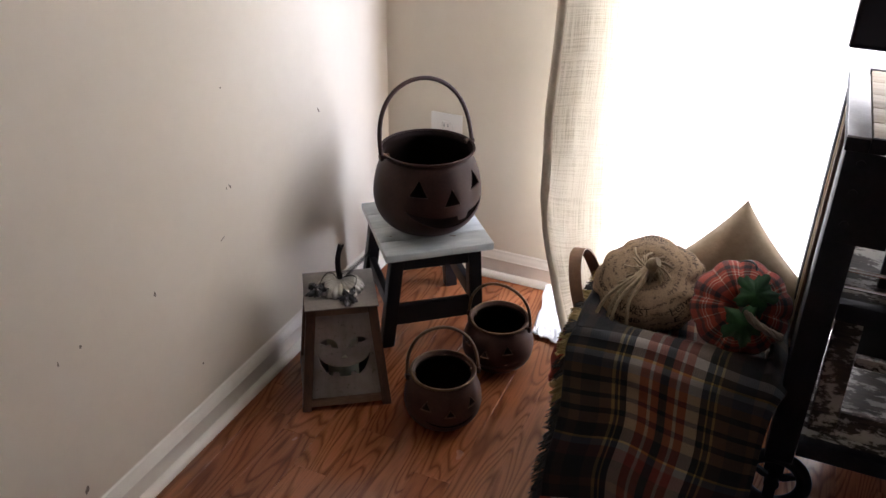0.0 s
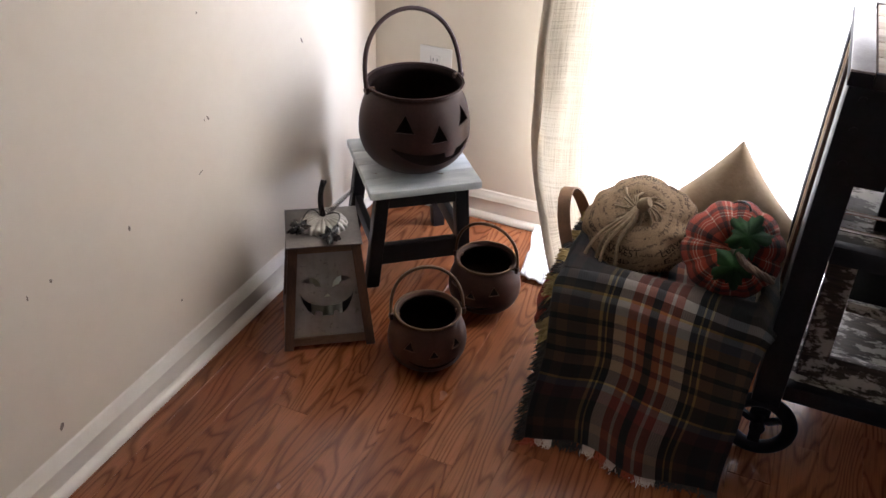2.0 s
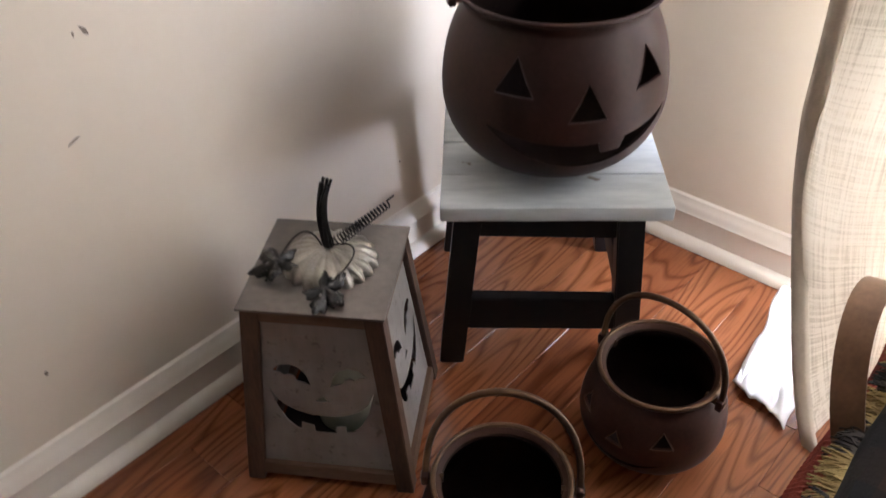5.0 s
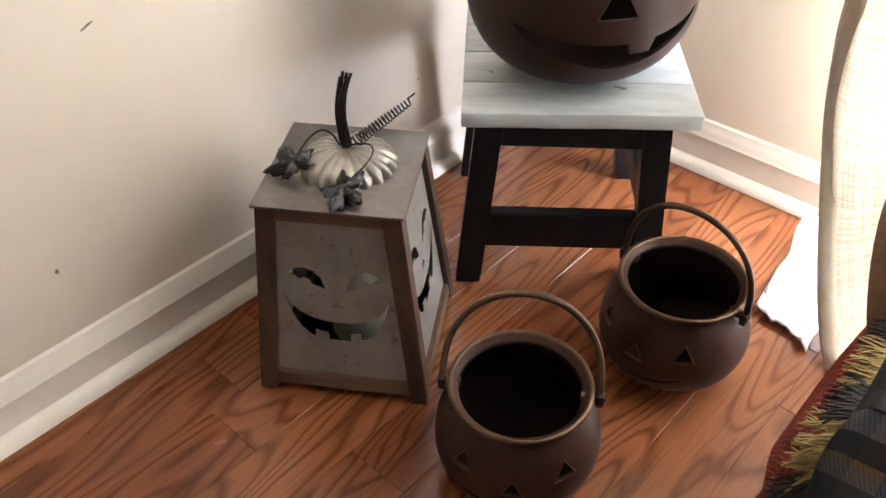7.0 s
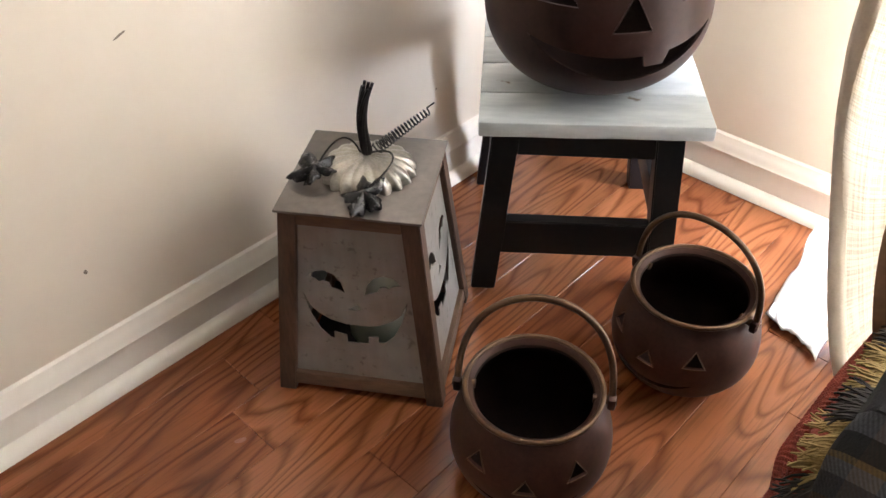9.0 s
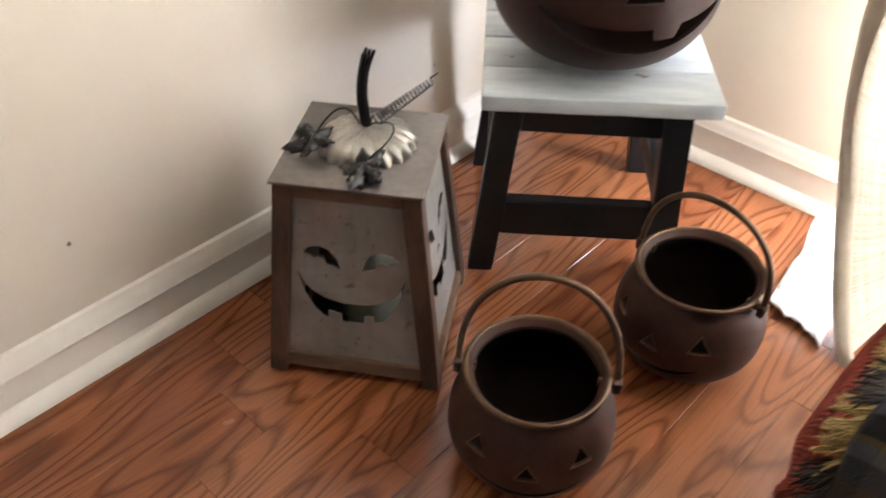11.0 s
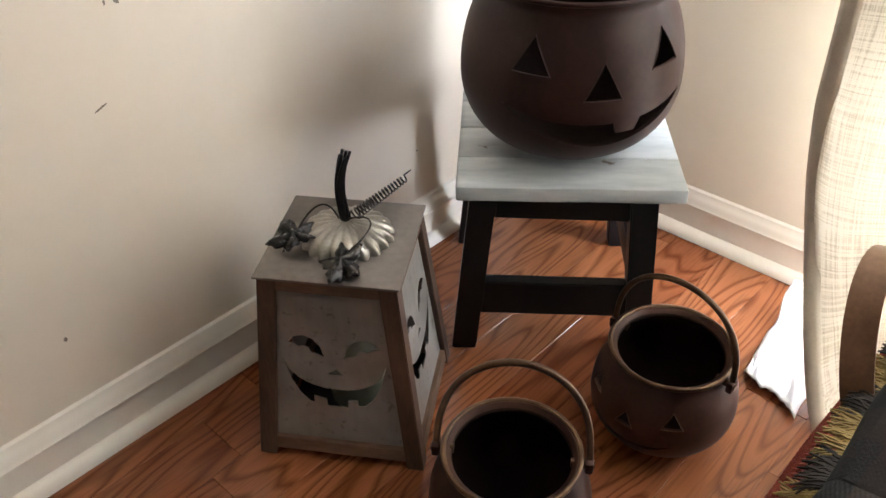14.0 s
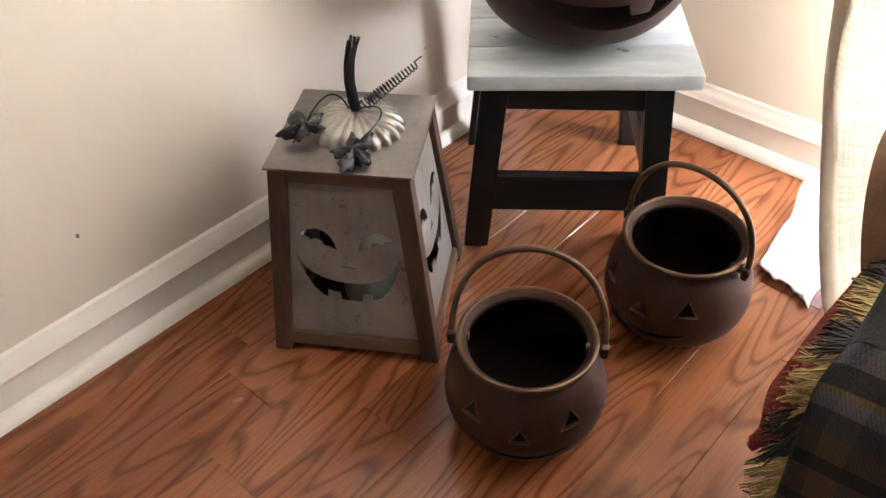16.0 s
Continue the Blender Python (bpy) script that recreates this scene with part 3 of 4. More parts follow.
# ---- curtain ----
def curtain():
    c = thing("curtain", ROOM, "undyed linen curtain with a white lining, pooling on the floor", "curtain")

    def place(s, t):
        z = 2.22 * t
        u = 0.622 + 2.06 * s - 0.030 * min(1.0, max(0.0, (z - 0.10) / 0.30)) * max(0.0, 1 - s / 0.3) 
        low = max(0.0, 1 - z / 0.30) ** 2
        edge = max(0.0, 1 - s / 0.08)
        w = -0.135 - 0.012 * max(0.0, 1 - s / 0.03) + 0.034 * (1 - 0.75 * low) * math.sin(2 * math.pi * (u * 4.3 + 0.25 * wob(u, z, 3, 1.3))) + 0.020 * wob(u * 5, z * 0.8, 1, 2.0) + 0.006 * wob(u * 14, z * 3, 4, 2.0) * max(0.0, 1.2 - z)
        u += 0.012 * wob(z * 2, u, 7, 1.5) + 0.135 * low * edge - edge * (0.010 * math.sin(z * 3.5) + 0.006 * math.sin(z * 17 + 1.0) * max(0.0, 1 - z / 0.9))
        w -= 0.175 * low * edge ** 1.5
        return (u, w, max(z, 0.006) + 0.0)
    part("panel", sheet(200, 90, place), LINEN, c)

    # added layer: dims the daylight through the left strip to a cream glow
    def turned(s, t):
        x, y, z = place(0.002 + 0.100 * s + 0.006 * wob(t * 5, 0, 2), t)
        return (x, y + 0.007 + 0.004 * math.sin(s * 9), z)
    part("strip_dimming_layer", sheet(30, 60, turned), STRIP_LINEN, c, "added second linen layer that dims the curtain's left strip")

    def hem(s, t):
        z = 2.2 * t
        x, y, zz = place(0.0, z / 2.22)
        return (x - 0.002 + 0.026 * s, y - 0.005 - 0.004 * math.sin(s * 3), zz)
    thicken(part("side_hem", sheet(4, 90, hem), HEM, c, "folded side hem"), 0.002)

    def pool(s, t):
        x = 0.602 + 0.100 * s + 0.022 * t
        y = -0.085 - (0.20 + 0.04 * s + 0.005 * math.sin(s * 7)) * t
        return (x + 0.008 * wob(s * 4, t * 4, 2), y, 0.006 + 0.010 * abs(wob(s * 6, t * 5, 5)) + 0.05 * (1 - t) ** 3 + 0.005 * t * t * abs(math.sin(s * 9)))
    thicken(part("lining", sheet(30, 30, pool), LINING, c, "white lining lying on the floor"), 0.0015)
    rod = tube([(0.55, -0.125, 2.24), (2.75, -0.125, 2.24)], 0.012, 12)
    part("rod", rod, CART_METAL, c)
    for x in (0.60, 2.72):
        part("bracket", boxed((x - 0.01, -0.12, 2.23), (x + 0.01, -0.001, 2.25), 0.002), CART_METAL, c)


curtain()


# ---- stool ----
def stool():
    s = thing("stool", pose(0.207, 2.213, 0, 0, 0, 8.0), "low wooden stool with a worn pale blue seat and black legs", "stool")
    W, Z0, Z1 = 0.157, 0.311, 0.334
    for k, (a, b) in enumerate(((-0.152, -0.0695), (-0.0685, 0.0185), (0.0195, 0.104), (0.105, 0.190))):
        bm = boxed((-W, a, Z0), (W, b, Z1), 0.003)
        bmesh.ops.subdivide_edges(bm, edges=[e for e in bm.edges if e.calc_length() > 0.2], cuts=16)
        for v in bm.verts:
            # hand-planed edges and a slight cup
            v.co.y += 0.0011 * wob(v.co.x * 26, k * 3.0, 1.0)
            v.co.z += 0.0012 * wob(v.co.x * 14, v.co.y * 14, 2.0 + k)
        part("seat_board", bm, SEAT, s)
    legs = (((-0.119, -0.119), (-0.148, -0.098)), ((0.103, -0.125), (0.130, -0.098)), ((-0.119, 0.150), (-0.150, 0.188)), ((0.105, 0.150), (0.133, 0.188)))
    for (tx, ty), (bx, by) in legs:
        part("leg", bar((bx, by, 0), (tx, ty, Z0 - 0.001), 0.038, 0.036, 0.002), BLACK_WOOD, s)

    def at(leg, z):
        (tx, ty), (bx, by) = legs[leg]
        k = z / Z0
        return Vector((bx + (tx - bx) * k, by + (ty - by) * k, z))

    def rail(name, i, j, z0, z1, y0, y1):
        """A board between two leaning legs, its ends cut to their slope."""
        a, b, c, d = at(i, z0), at(j, z0), at(i, z1), at(j, z1)
        e = 0.0185
        bottom = [(a.x + e, a.y + y0, z0), (b.x - e, b.y + y0, z0), (b.x - e, b.y + y1, z0), (a.x + e, a.y + y1, z0)]
        top = [(c.x + e, c.y + y0, z1), (d.x - e, d.y + y0, z1), (d.x - e, d.y + y1, z1), (c.x + e, c.y + y1, z1)]
        part(name, hexa(bottom, top, 0.002), BLACK_WOOD, s)
    rail("apron", 0, 1, 0.268, 0.3095, -0.013, 0.010)
    rail("stretcher", 0, 1, 0.076, 0.142, -0.012, 0.010)
    rail("apron", 2, 3, 0.268, 0.3095, -0.010, 0.013)
    for i, j in ((0, 2), (1, 3)):
        p, q = at(i, 0.288), at(j, 0.288)
        part("apron", boxed((p.x - 0.010, p.y + 0.0185, 0.268), (p.x + 0.010, q.y - 0.0185, 0.3095), 0.002), BLACK_WOOD, s)
        p, q = at(i, 0.14), at(j, 0.14)
        part("stretcher", boxed((p.x - 0.010, p.y + 0.0185, 0.115), (p.x + 0.010, q.y - 0.0185, 0.160), 0.002), BLACK_WOOD, s)


stool()


# ---- pots ----
def pot(name, m, label, H, R, rr, iron, face, hole, handle, group=""):
    """A round iron pot with a cut-out face turned by face degrees; handle is (lift, lean, turn, thickness, drop below the rim)."""
    p = thing(name, m, label, "cauldron", group)
    prof = []
    zc = H * 0.46
    neck = rr - 0.006
    top = math.acos((neck / R) ** (1 / 0.82))
    rise = (H * 0.915 - zc) / math.sin(top)
    for k in range(26):
        a = -math.pi / 2 + k / 25 * (math.pi / 2 + top)
        prof.append((R * math.cos(a) ** (0.82 if a > 0 else 0.70) if math.cos(a) > 1e-9 else 0, zc + (zc if a < 0 else rise) * math.sin(a)))
    prof[0] = (0, 0)
    out = prof + [(neck - 0.0008, H * 0.935), (neck + 0.0006, H * 0.955), (rr - 0.0015, H * 0.98), (rr, H * 0.99)]
    inner = [(max(r - 0.004, 0), z + (0.004 if z < zc else 0)) for r, z in out][::-1]
    body = lathe(out + inner, 96)
    cuts = []
    for az, pts in hole:
        c = arc_cutter(R * 0.5, R * 1.3, pts) if len(pts[0]) == 3 else prism(pts, -R * 1.35, -R * 0.45)
        bmesh.ops.transform(c, matrix=pose(0, 0, 0, 0, 0, face + az), verts=c.verts)
        cuts.append(c)
    ob = part("body", carve(body, cuts), iron, p, angle=32)
    ob.data.materials.append(POT_SHADE)
    # inward faces get the darkened copy, so the hollow's shade is painted on
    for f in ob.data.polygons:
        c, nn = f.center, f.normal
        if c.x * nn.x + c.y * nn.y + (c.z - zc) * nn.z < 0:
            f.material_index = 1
    zs, rs = [z for r, z in prof], [r for r, z in prof]
    for az, pts in hole:
        if len(pts[0]) == 2:
            # thin turned-out edge; on small pots its paler bronze paints the caught light
            line = []
            for q, w in zip(pts, pts[1:] + pts[:1]):
                for k in range(6):
                    x, z = q[0] + (w[0] - q[0]) * k / 6, q[1] + (w[1] - q[1]) * k / 6
                    r = float(np.interp(z, zs, rs))
                    line.append((x, -math.sqrt(max(r * r - x * x, 0)) - 0.0004, z))
            part("hole_edge", tube(line + line[:2], 0.0008, 6), IRON_RIM if R < 0.12 else iron, p, "thin edge of a cut-out, standing for its highlight", m=pose(0, 0, 0, 0, 0, face + az))
    ring = lathe([(rr + 0.0035 * math.cos(t), H + 0.0035 * math.sin(t) - 0.002) for t in [2 * math.pi * k / 10 for k in range(11)]], 80)
    bmesh.ops.remove_doubles(ring, verts=ring.verts, dist=1e-5)
    part("rim", ring, IRON_RIM if R < 0.12 else iron, p, "rolled rim, rubbed bright" if R < 0.12 else "")
    lift, lean, turn, thick, drop = handle
    hr = rr + 0.010
    h = new("handle")
    h.parent = p
    h.matrix_basis = pose(0, 0, H - drop, 0, 0, turn)
    pts = []
    for k in range(41):
        a = math.pi * k / 40
        x, z = -hr * math.cos(a), lift * math.sin(a) ** 0.75
        pts.append((x, math.sin(radians(lean)) * z, math.cos(radians(lean)) * z))
    part("bail", tube(pts, thick, 10), IRON_RIM if R < 0.12 else iron, h)
    for s in (-1, 1):
        part("rivet", tube([(s * (rr - 0.012), 0, 0), (s * (hr + 0.006), 0, 0)], thick * 1.25, 10), IRON_RIM, h)
        part("lug", boxed((s * hr - 0.005, -0.008, -0.010), (s * hr + 0.005, 0.008, 0.008), 0.003), iron, h)
    return p


def tri(w, h, z):
    return [(-w / 2, z), (w / 2, z), (0, z + h)]


def grin(spread, low, high, ends, tooth=None):
    """A smile round the pot between a lower and an upper lip; tooth is (from, to, bottom) of what is left standing."""
    strip = []
    for k in range(61):
        d = -spread + 2 * spread * k / 60
        f = (d / spread) ** 2
        z0, z1 = low + (ends - low) * f, high + (ends + 0.0008 - high) * f
        if tooth and tooth[0] < d < tooth[1]:
            z1 = tooth[2]
        strip.append((d, z0, z1))
    return [(0, strip)]


BIG = [(-36, tri(0.053, 0.047, 0.161)), (36, tri(0.053, 0.047, 0.161)), (0, tri(0.051, 0.048, 0.132))] + grin(51, 0.062, 0.0995, 0.117, (8, 20, 0.083))
pot("large_pumpkin_cauldron", pose(0.2073, 2.2039, 0.3355), "large rusty brown metal cauldron with a cut-out face", 0.250, 0.154, 0.1307, IRON, 19.5, BIG, (0.192, 16, 20, 0.0062, 0.006))
SMALL = [(-37, tri(0.030, 0.025, 0.097)), (37, tri(0.030, 0.025, 0.097)), (0, tri(0.027, 0.022, 0.083))] + grin(38, 0.046, 0.056, 0.066)
pot("small_pumpkin_cauldron", pose(0.1934, 1.7502, 0.0005), "small brown metal cauldron with upright handle on the floor", 0.160, 0.101, 0.082, IRON_SMALL, 3, SMALL, (0.116, 26, 1.7, 0.0043, 0.010), "small cauldrons")
pot("small_pumpkin_cauldron", pose(0.3831, 1.969, 0.0005), "small brown metal cauldron with handle leaning back", 0.159, 0.101, 0.082, IRON_SMALL, -33, SMALL, (0.114, 3, -34, 0.0043, 0.012), "small cauldrons")


# ---- lantern ----
def lantern():
    L = thing("pumpkin_lantern", pose(-0.058, 1.938, 0, 0, 0, 2.0), "tapered brown wooden lantern with galvanised faces and tin pumpkin lid", "lantern")
    B, T, H = 0.119, 0.0895, 0.300      # half widths at the floor and under the plate

    def half(z):
        return B + (T - B) * z / H
    P = 0.024
    for sx in (-1, 1):
        for sy in (-1, 1):
            def ring(z):
                h = half(z)
                x0, x1, y0, y1 = sx * h, sx * (h - P), sy * h, sy * (h - P)
                return [(x0, y0, z), (x1, y0, z), (x1, y1, z), (x0, y1, z)]
            part("post", hexa(ring(0), ring(H), 0.0012), LANTERN_WOOD, L)
    for k in range(4):
        side = new("side")
        side.parent = L
        side.matrix_basis = pose(0, 0, 0, 0, 0, 90 * k)
        for z0, z1 in ((0.012, 0.034), (0.282, 0.299)):
            a, b = half(z0), half(z1)
            part("rail", hexa([(-a + P, -a + 0.001, z0), (a - P, -a + 0.001, z0), (a - P, -a + 0.018, z0), (-a + P, -a + 0.018, z0)],
                              [(-b + P, -b + 0.001, z1), (b - P, -b + 0.001, z1), (b - P, -b + 0.018, z1), (-b + P, -b + 0.018, z1)], 0.001), RAIL_WOOD, side)
        a, b = half(0.034), half(0.282)
        pan = hexa([(-a + P, -a + 0.008, 0.034), (a - P, -a + 0.008, 0.034), (a - P, -a + 0.0095, 0.034), (-a + P, -a + 0.0095, 0.034)],
                   [(-b + P, -b + 0.008, 0.282), (b - P, -b + 0.008, 0.282), (b - P, -b + 0.0095, 0.282), (-b + P, -b + 0.0095, 0.282)], 0)
        cuts = []
        for sx in (-1, 1):
            eye = [(0.063, 0.198), (0.053, 0.208), (0.040, 0.211), (0.027, 0.206), (0.018, 0.195), (0.013, 0.177), (0.023, 0.182), (0.031, 0.184), (0.034, 0.192), (0.041, 0.194), (0.047, 0.191), (0.052, 0.196)]
            cuts.append(prism([(sx * x, z) for x, z in eye][::sx], -B - 0.02, -T + 0.03))
        cuts.append(prism([(-0.010, 0.150), (0.010, 0.150), (0.002, 0.160)], -B - 0.02, -T + 0.03))
        low = ((-0.062, 0.170), (-0.055, 0.136), (-0.045, 0.112), (-0.034, 0.099), (-0.029, 0.098), (-0.0285, 0.110), (-0.0135, 0.106), (-0.013, 0.094),
               (0.013, 0.094), (0.0135, 0.106), (0.0255, 0.108), (0.026, 0.098), (0.034, 0.099), (0.045, 0.112), (0.055, 0.136), (0.062, 0.170))
        mouth = [(x * 1.13, z, max(0.178 - 0.054 * max(0.0, 1 - (x / 0.0625) ** 2) ** 0.45, z + 0.001)) for x, z in low]
        cuts.append(slab(mouth, -B - 0.02, -T + 0.03))
        part("face_panel", carve(pan, cuts), GALV, side, "galvanised sheet with a cut-out smiling face" if k == 0 else "", angle=20)
    # added black base; hides the bright floor so the inside reads as shade
    part("dark_inside_plate", boxed((-0.093, -0.093, 0.014), (0.093, 0.093, 0.022), 0.001), BLACK_WOOD, L)
    part("lid_plate", boxed((-0.0938, -0.0935, 0.3005), (0.0938, 0.0935, 0.3045), 0.001), PLATE, L)
    # tin pumpkin on the lid
    rib = 20

    def dome(s, t):
        a, b = 2 * math.pi * s, math.pi / 2 * t
        k = 1 + 0.13 * abs(math.cos(rib * a / 2 + 1.2 * t)) - 0.06
        r = 0.056 * math.cos(b) ** 0.8 * k if t < 1 else 0.004
        return (r * math.cos(a) * 1.05, r * math.sin(a), 0.3045 + 0.026 * math.sin(b) ** 0.9 * (0.70 + 0.30 * k))
    bm = sheet(144, 14, dome)
    bmesh.ops.remove_doubles(bm, verts=bm.verts, dist=1e-6)
    part("tin_pumpkin", bm, SILVER, L, "ribbed silver tin pumpkin", angle=60, m=pose(0.004, 0.006, 0))
    stem = new("stem")
    stem.parent = L
    stem.matrix_basis = pose(0.004, 0.008, 0.332)
    for k in range(9):
        a = 2 * math.pi * k / 9
        pts = []
        for i in range(13):
            t = i / 12
            tw = a + 1.6 * t
            r = 0.0055 - 0.001 * t + (0.002 * max(0, t - 0.8) * 5)
            pts.append((r * math.cos(tw) - 0.008 * math.sin(t * 2.3) + 0.012 * t * t, r * math.sin(tw) + 0.004 * t, 0.095 * t + 0.003 * math.sin(k * 2.1) * t))
        part("stem_wire", tube(pts, 0.0021, 6), WIRE, stem)
    pts = []
    turns, n = 17, 17 * 14
    o, way = Vector((0.016, 0.010, 0.338)), Vector((0.60, 0.16, 0.46)).normalized()
    s1 = way.orthogonal().normalized()
    s2 = way.cross(s1)
    pts.append(Vector((0.006, 0.008, 0.333)))
    for i in range(n + 1):
        a = 2 * math.pi * turns * i / n
        rr = 0.0078 - 0.0034 * i / n
        pts.append(o + way * (0.084 * i / n) + rr * (math.cos(a) * s1 + math.sin(a) * s2))
    pts.append(pts[-1] + way * 0.012 + Vector((0, 0, 0.0)))
    part("spring", tube(pts, 0.0011, 5), WIRE, L, "coiled black wire tendril")
    for cx, cy, cz, turn, tilt, wire in ((-0.056, -0.026, 0.328, 205, 14, ((-0.004, 0.004, 0.334), (-0.022, 0.016, 0.366), (-0.040, 0.002, 0.350), (-0.052, -0.022, 0.331))),
                                         (0.018, -0.068, 0.326, 258, 14, ((0.006, 0.004, 0.334), (0.052, 0.004, 0.352), (0.056, -0.034, 0.348), (0.022, -0.062, 0.329)))):
        bm = bmesh.new()
        rings = [[bm.verts.new((0, 0, 0.003))]]
        for g in range(1, 6):
            row, u = [], g / 5
            for k in range(60):
                an = 2 * math.pi * k / 60
                lobe = 0.52 + 0.40 * abs(math.cos(2.5 * an)) ** 1.3 + 0.08 * math.cos(an) + 0.07 * math.cos(15 * an) * u
                q = 0.0285 * u * lobe
                x, y = q * math.cos(an) * 1.30, q * math.sin(an)
                z = 0.005 * wob(x * 90, y * 90, cx * 50) * u + 0.003 * math.cos(5 * an) * u - 0.011 * u * u * abs(math.sin(an + cx * 30))
                row.append(bm.verts.new((x, y, z)))
            rings.append(row)
        for k in range(60):
            n = (k + 1) % 60
            bm.faces.new((rings[0][0], rings[1][k], rings[1][n]))
            for a, b in zip(rings[1:], rings[2:]):
                bm.faces.new((a[k], b[k], b[n], a[n]))
        leaf = part("leaf", bm, LEAF_TIN, L, "crimped dark tin leaf", angle=28, m=pose(cx, cy, cz, tilt, 0, 0) @ pose(0, 0, 0, 0, 0, turn))
        thicken(leaf, 0.0012)
        ws = []
        for i in range(13):
            t = i / 12
            w0, w1, w2, w3 = (Vector(q) for q in wire)
            ws.append((1 - t) ** 3 * w0 + 3 * (1 - t) ** 2 * t * w1 + 3 * (1 - t) * t * t * w2 + t ** 3 * w3)
        part("leaf_wire", tube(ws, 0.0013, 6), WIRE, L)


lantern()


def candle():
    c = thing("pillar_candle", pose(-0.058, 1.938, 0.0225, 0, 0, 0), "pale grey-green wax pillar candle inside the lantern", "candle")
    prof = [(0.0, 0.0), (0.041, 0.0), (0.042, 0.002), (0.042, 0.134), (0.040, 0.139), (0.034, 0.1385), (0.026, 0.133), (0.010, 0.131), (0.0, 0.131)]
    part("wax", lathe(prof, 40), WAX, c)
    part("wick", tube([(0, 0, 0.130), (0.001, 0, 0.138), (0.003, 0.001, 0.145)], 0.0012, 6), SLOT, c)


candle()


# ---- basket with throws ----
BX0, BX1, BY0, BY1, BZ = 0.862, 1.275, -0.745, -0.385, 0.370


def rounded(s):
    """Walk round the basket's outline with rounded corners."""
    a = 2 * math.pi * s
    n = 7.0
    c, q = math.cos(a), math.sin(a)
    k = (abs(c) ** n + abs(q) ** n) ** (-1 / n)
    return k * c, k * q


def basket():
    b = thing("storage_basket", ROOM, "dark wicker basket with brown leather strap handles under a plaid throw", "basket")
    cx, cy, hx, hy = (BX0 + BX1) / 2, (BY0 + BY1) / 2, (BX1 - BX0) / 2, (BY1 - BY0) / 2

    def wall(s, t):
        x, y = rounded(s)
        f = 0.93 + 0.07 * t
        return (cx + hx * f * x, cy + hy * f * y, 0.003 + (BZ - 0.003) * t)
    thicken(part("body", sheet(64, 14, wall), BASKET, b), 0.01)
    part("base", boxed((cx - hx * 0.88, cy - hy * 0.88, 0.002), (cx + hx * 0.88, cy + hy * 0.88, 0.014), 0.004), BASKET, b)
    part("load", boxed((cx - hx * 0.90, cy - hy * 0.90, BZ - 0.15), (cx + hx * 0.90, cy + hy * 0.90, BZ - 0.062), 0.02, 3), BASKET, b, "folded cloth filling the basket")
    pts = []
    for k in range(25):
        a = math.pi * k / 24
        pts.append((BX0 - 0.012 - 0.052 * math.sin(a) ** 0.8, -0.545 - 0.085 * math.cos(a), 0.325 + 0.142 * math.sin(a) ** 0.85))
    part("strap", ribbon(pts, (1, 0.12, 0.1), 0.030, 0.004), LEATHER, b, "brown leather carrying strap")
    for y in (-0.630, -0.460):
        part("stud", tube([(BX0 - 0.016, y, 0.345), (BX0 - 0.001, y, 0.345)], 0.006, 10), CHROME, b)


basket()


def drape(x0, x1, y0, y1, z, flare, seedv):
    """A cloth over the basket's top: beyond the edges it falls and spreads."""
    def place(px, py):
        ax = max(0.0, BX0 - px) + max(0.0, px - BX1)
        ay = max(0.0, BY0 - py) + max(0.0, py - BY1)
        sx = -1 if px < BX0 else 1
        sy = -1 if py < BY0 else 1
        fall = math.hypot(ax, ay)
        qx, qy = min(max(px, BX0), BX1), min(max(py, BY0), BY1)
        if fall < 1e-6:
            inside = min(1.0, max(0.0, (py - BY0 - 0.03) / 0.10)) * min(1.0, max(0.0, (px - BX0) / 0.08))
            return (px, py, z + 0.012 * wob(px * 7, py * 7, seedv) + 0.008 - 0.045 * inside * inside * (3 - 2 * inside))
        rnd_ = min(fall, 0.05)
        out = 0.03 * math.sin(rnd_ / 0.05 * math.pi / 2) + flare * max(0, fall - 0.02)
        dx, dy = ax / fall * sx, ay / fall * sy
        along = px if ay > ax else py
        fold = 0.013 * min(1, fall / 0.25) * math.sin(along * 17 + 2.6 * wob(px * 3, py * 3, seedv)) + 0.012 * wob(px * 6, py * 6, seedv + 4)
        down = fall * math.sqrt(max(0.0, 1 - flare * flare)) - 0.012 * (1 - math.cos(rnd_ / 0.05 * math.pi / 2))
        zz = max(z - down, 0.006 + 0.004 * abs(wob(px * 20, py * 20, 1)))
        return (qx + dx * (out + fold), qy + dy * (out + fold), zz + 0.008 * max(0, 1 - fall / 0.05))
    return place


def fringe(bm, rnd, root, way, n_turn, length, r=0.0016):
    """One loose strand from root along way, drooping."""
    p, pts = Vector(root), []
    v = Vector(way).normalized()
    for k in range(4):
        pts.append(p.copy())
        v = (v + Vector((rnd.uniform(-0.3, 0.3), rnd.uniform(-0.3, 0.3), rnd.uniform(-0.45, 0.05)))).normalized()
        p = p + v * length / 3
        p.z = max(p.z, 0.003)
    tube(pts, r, 4, bm, lambda t: 1 - 0.5 * t)


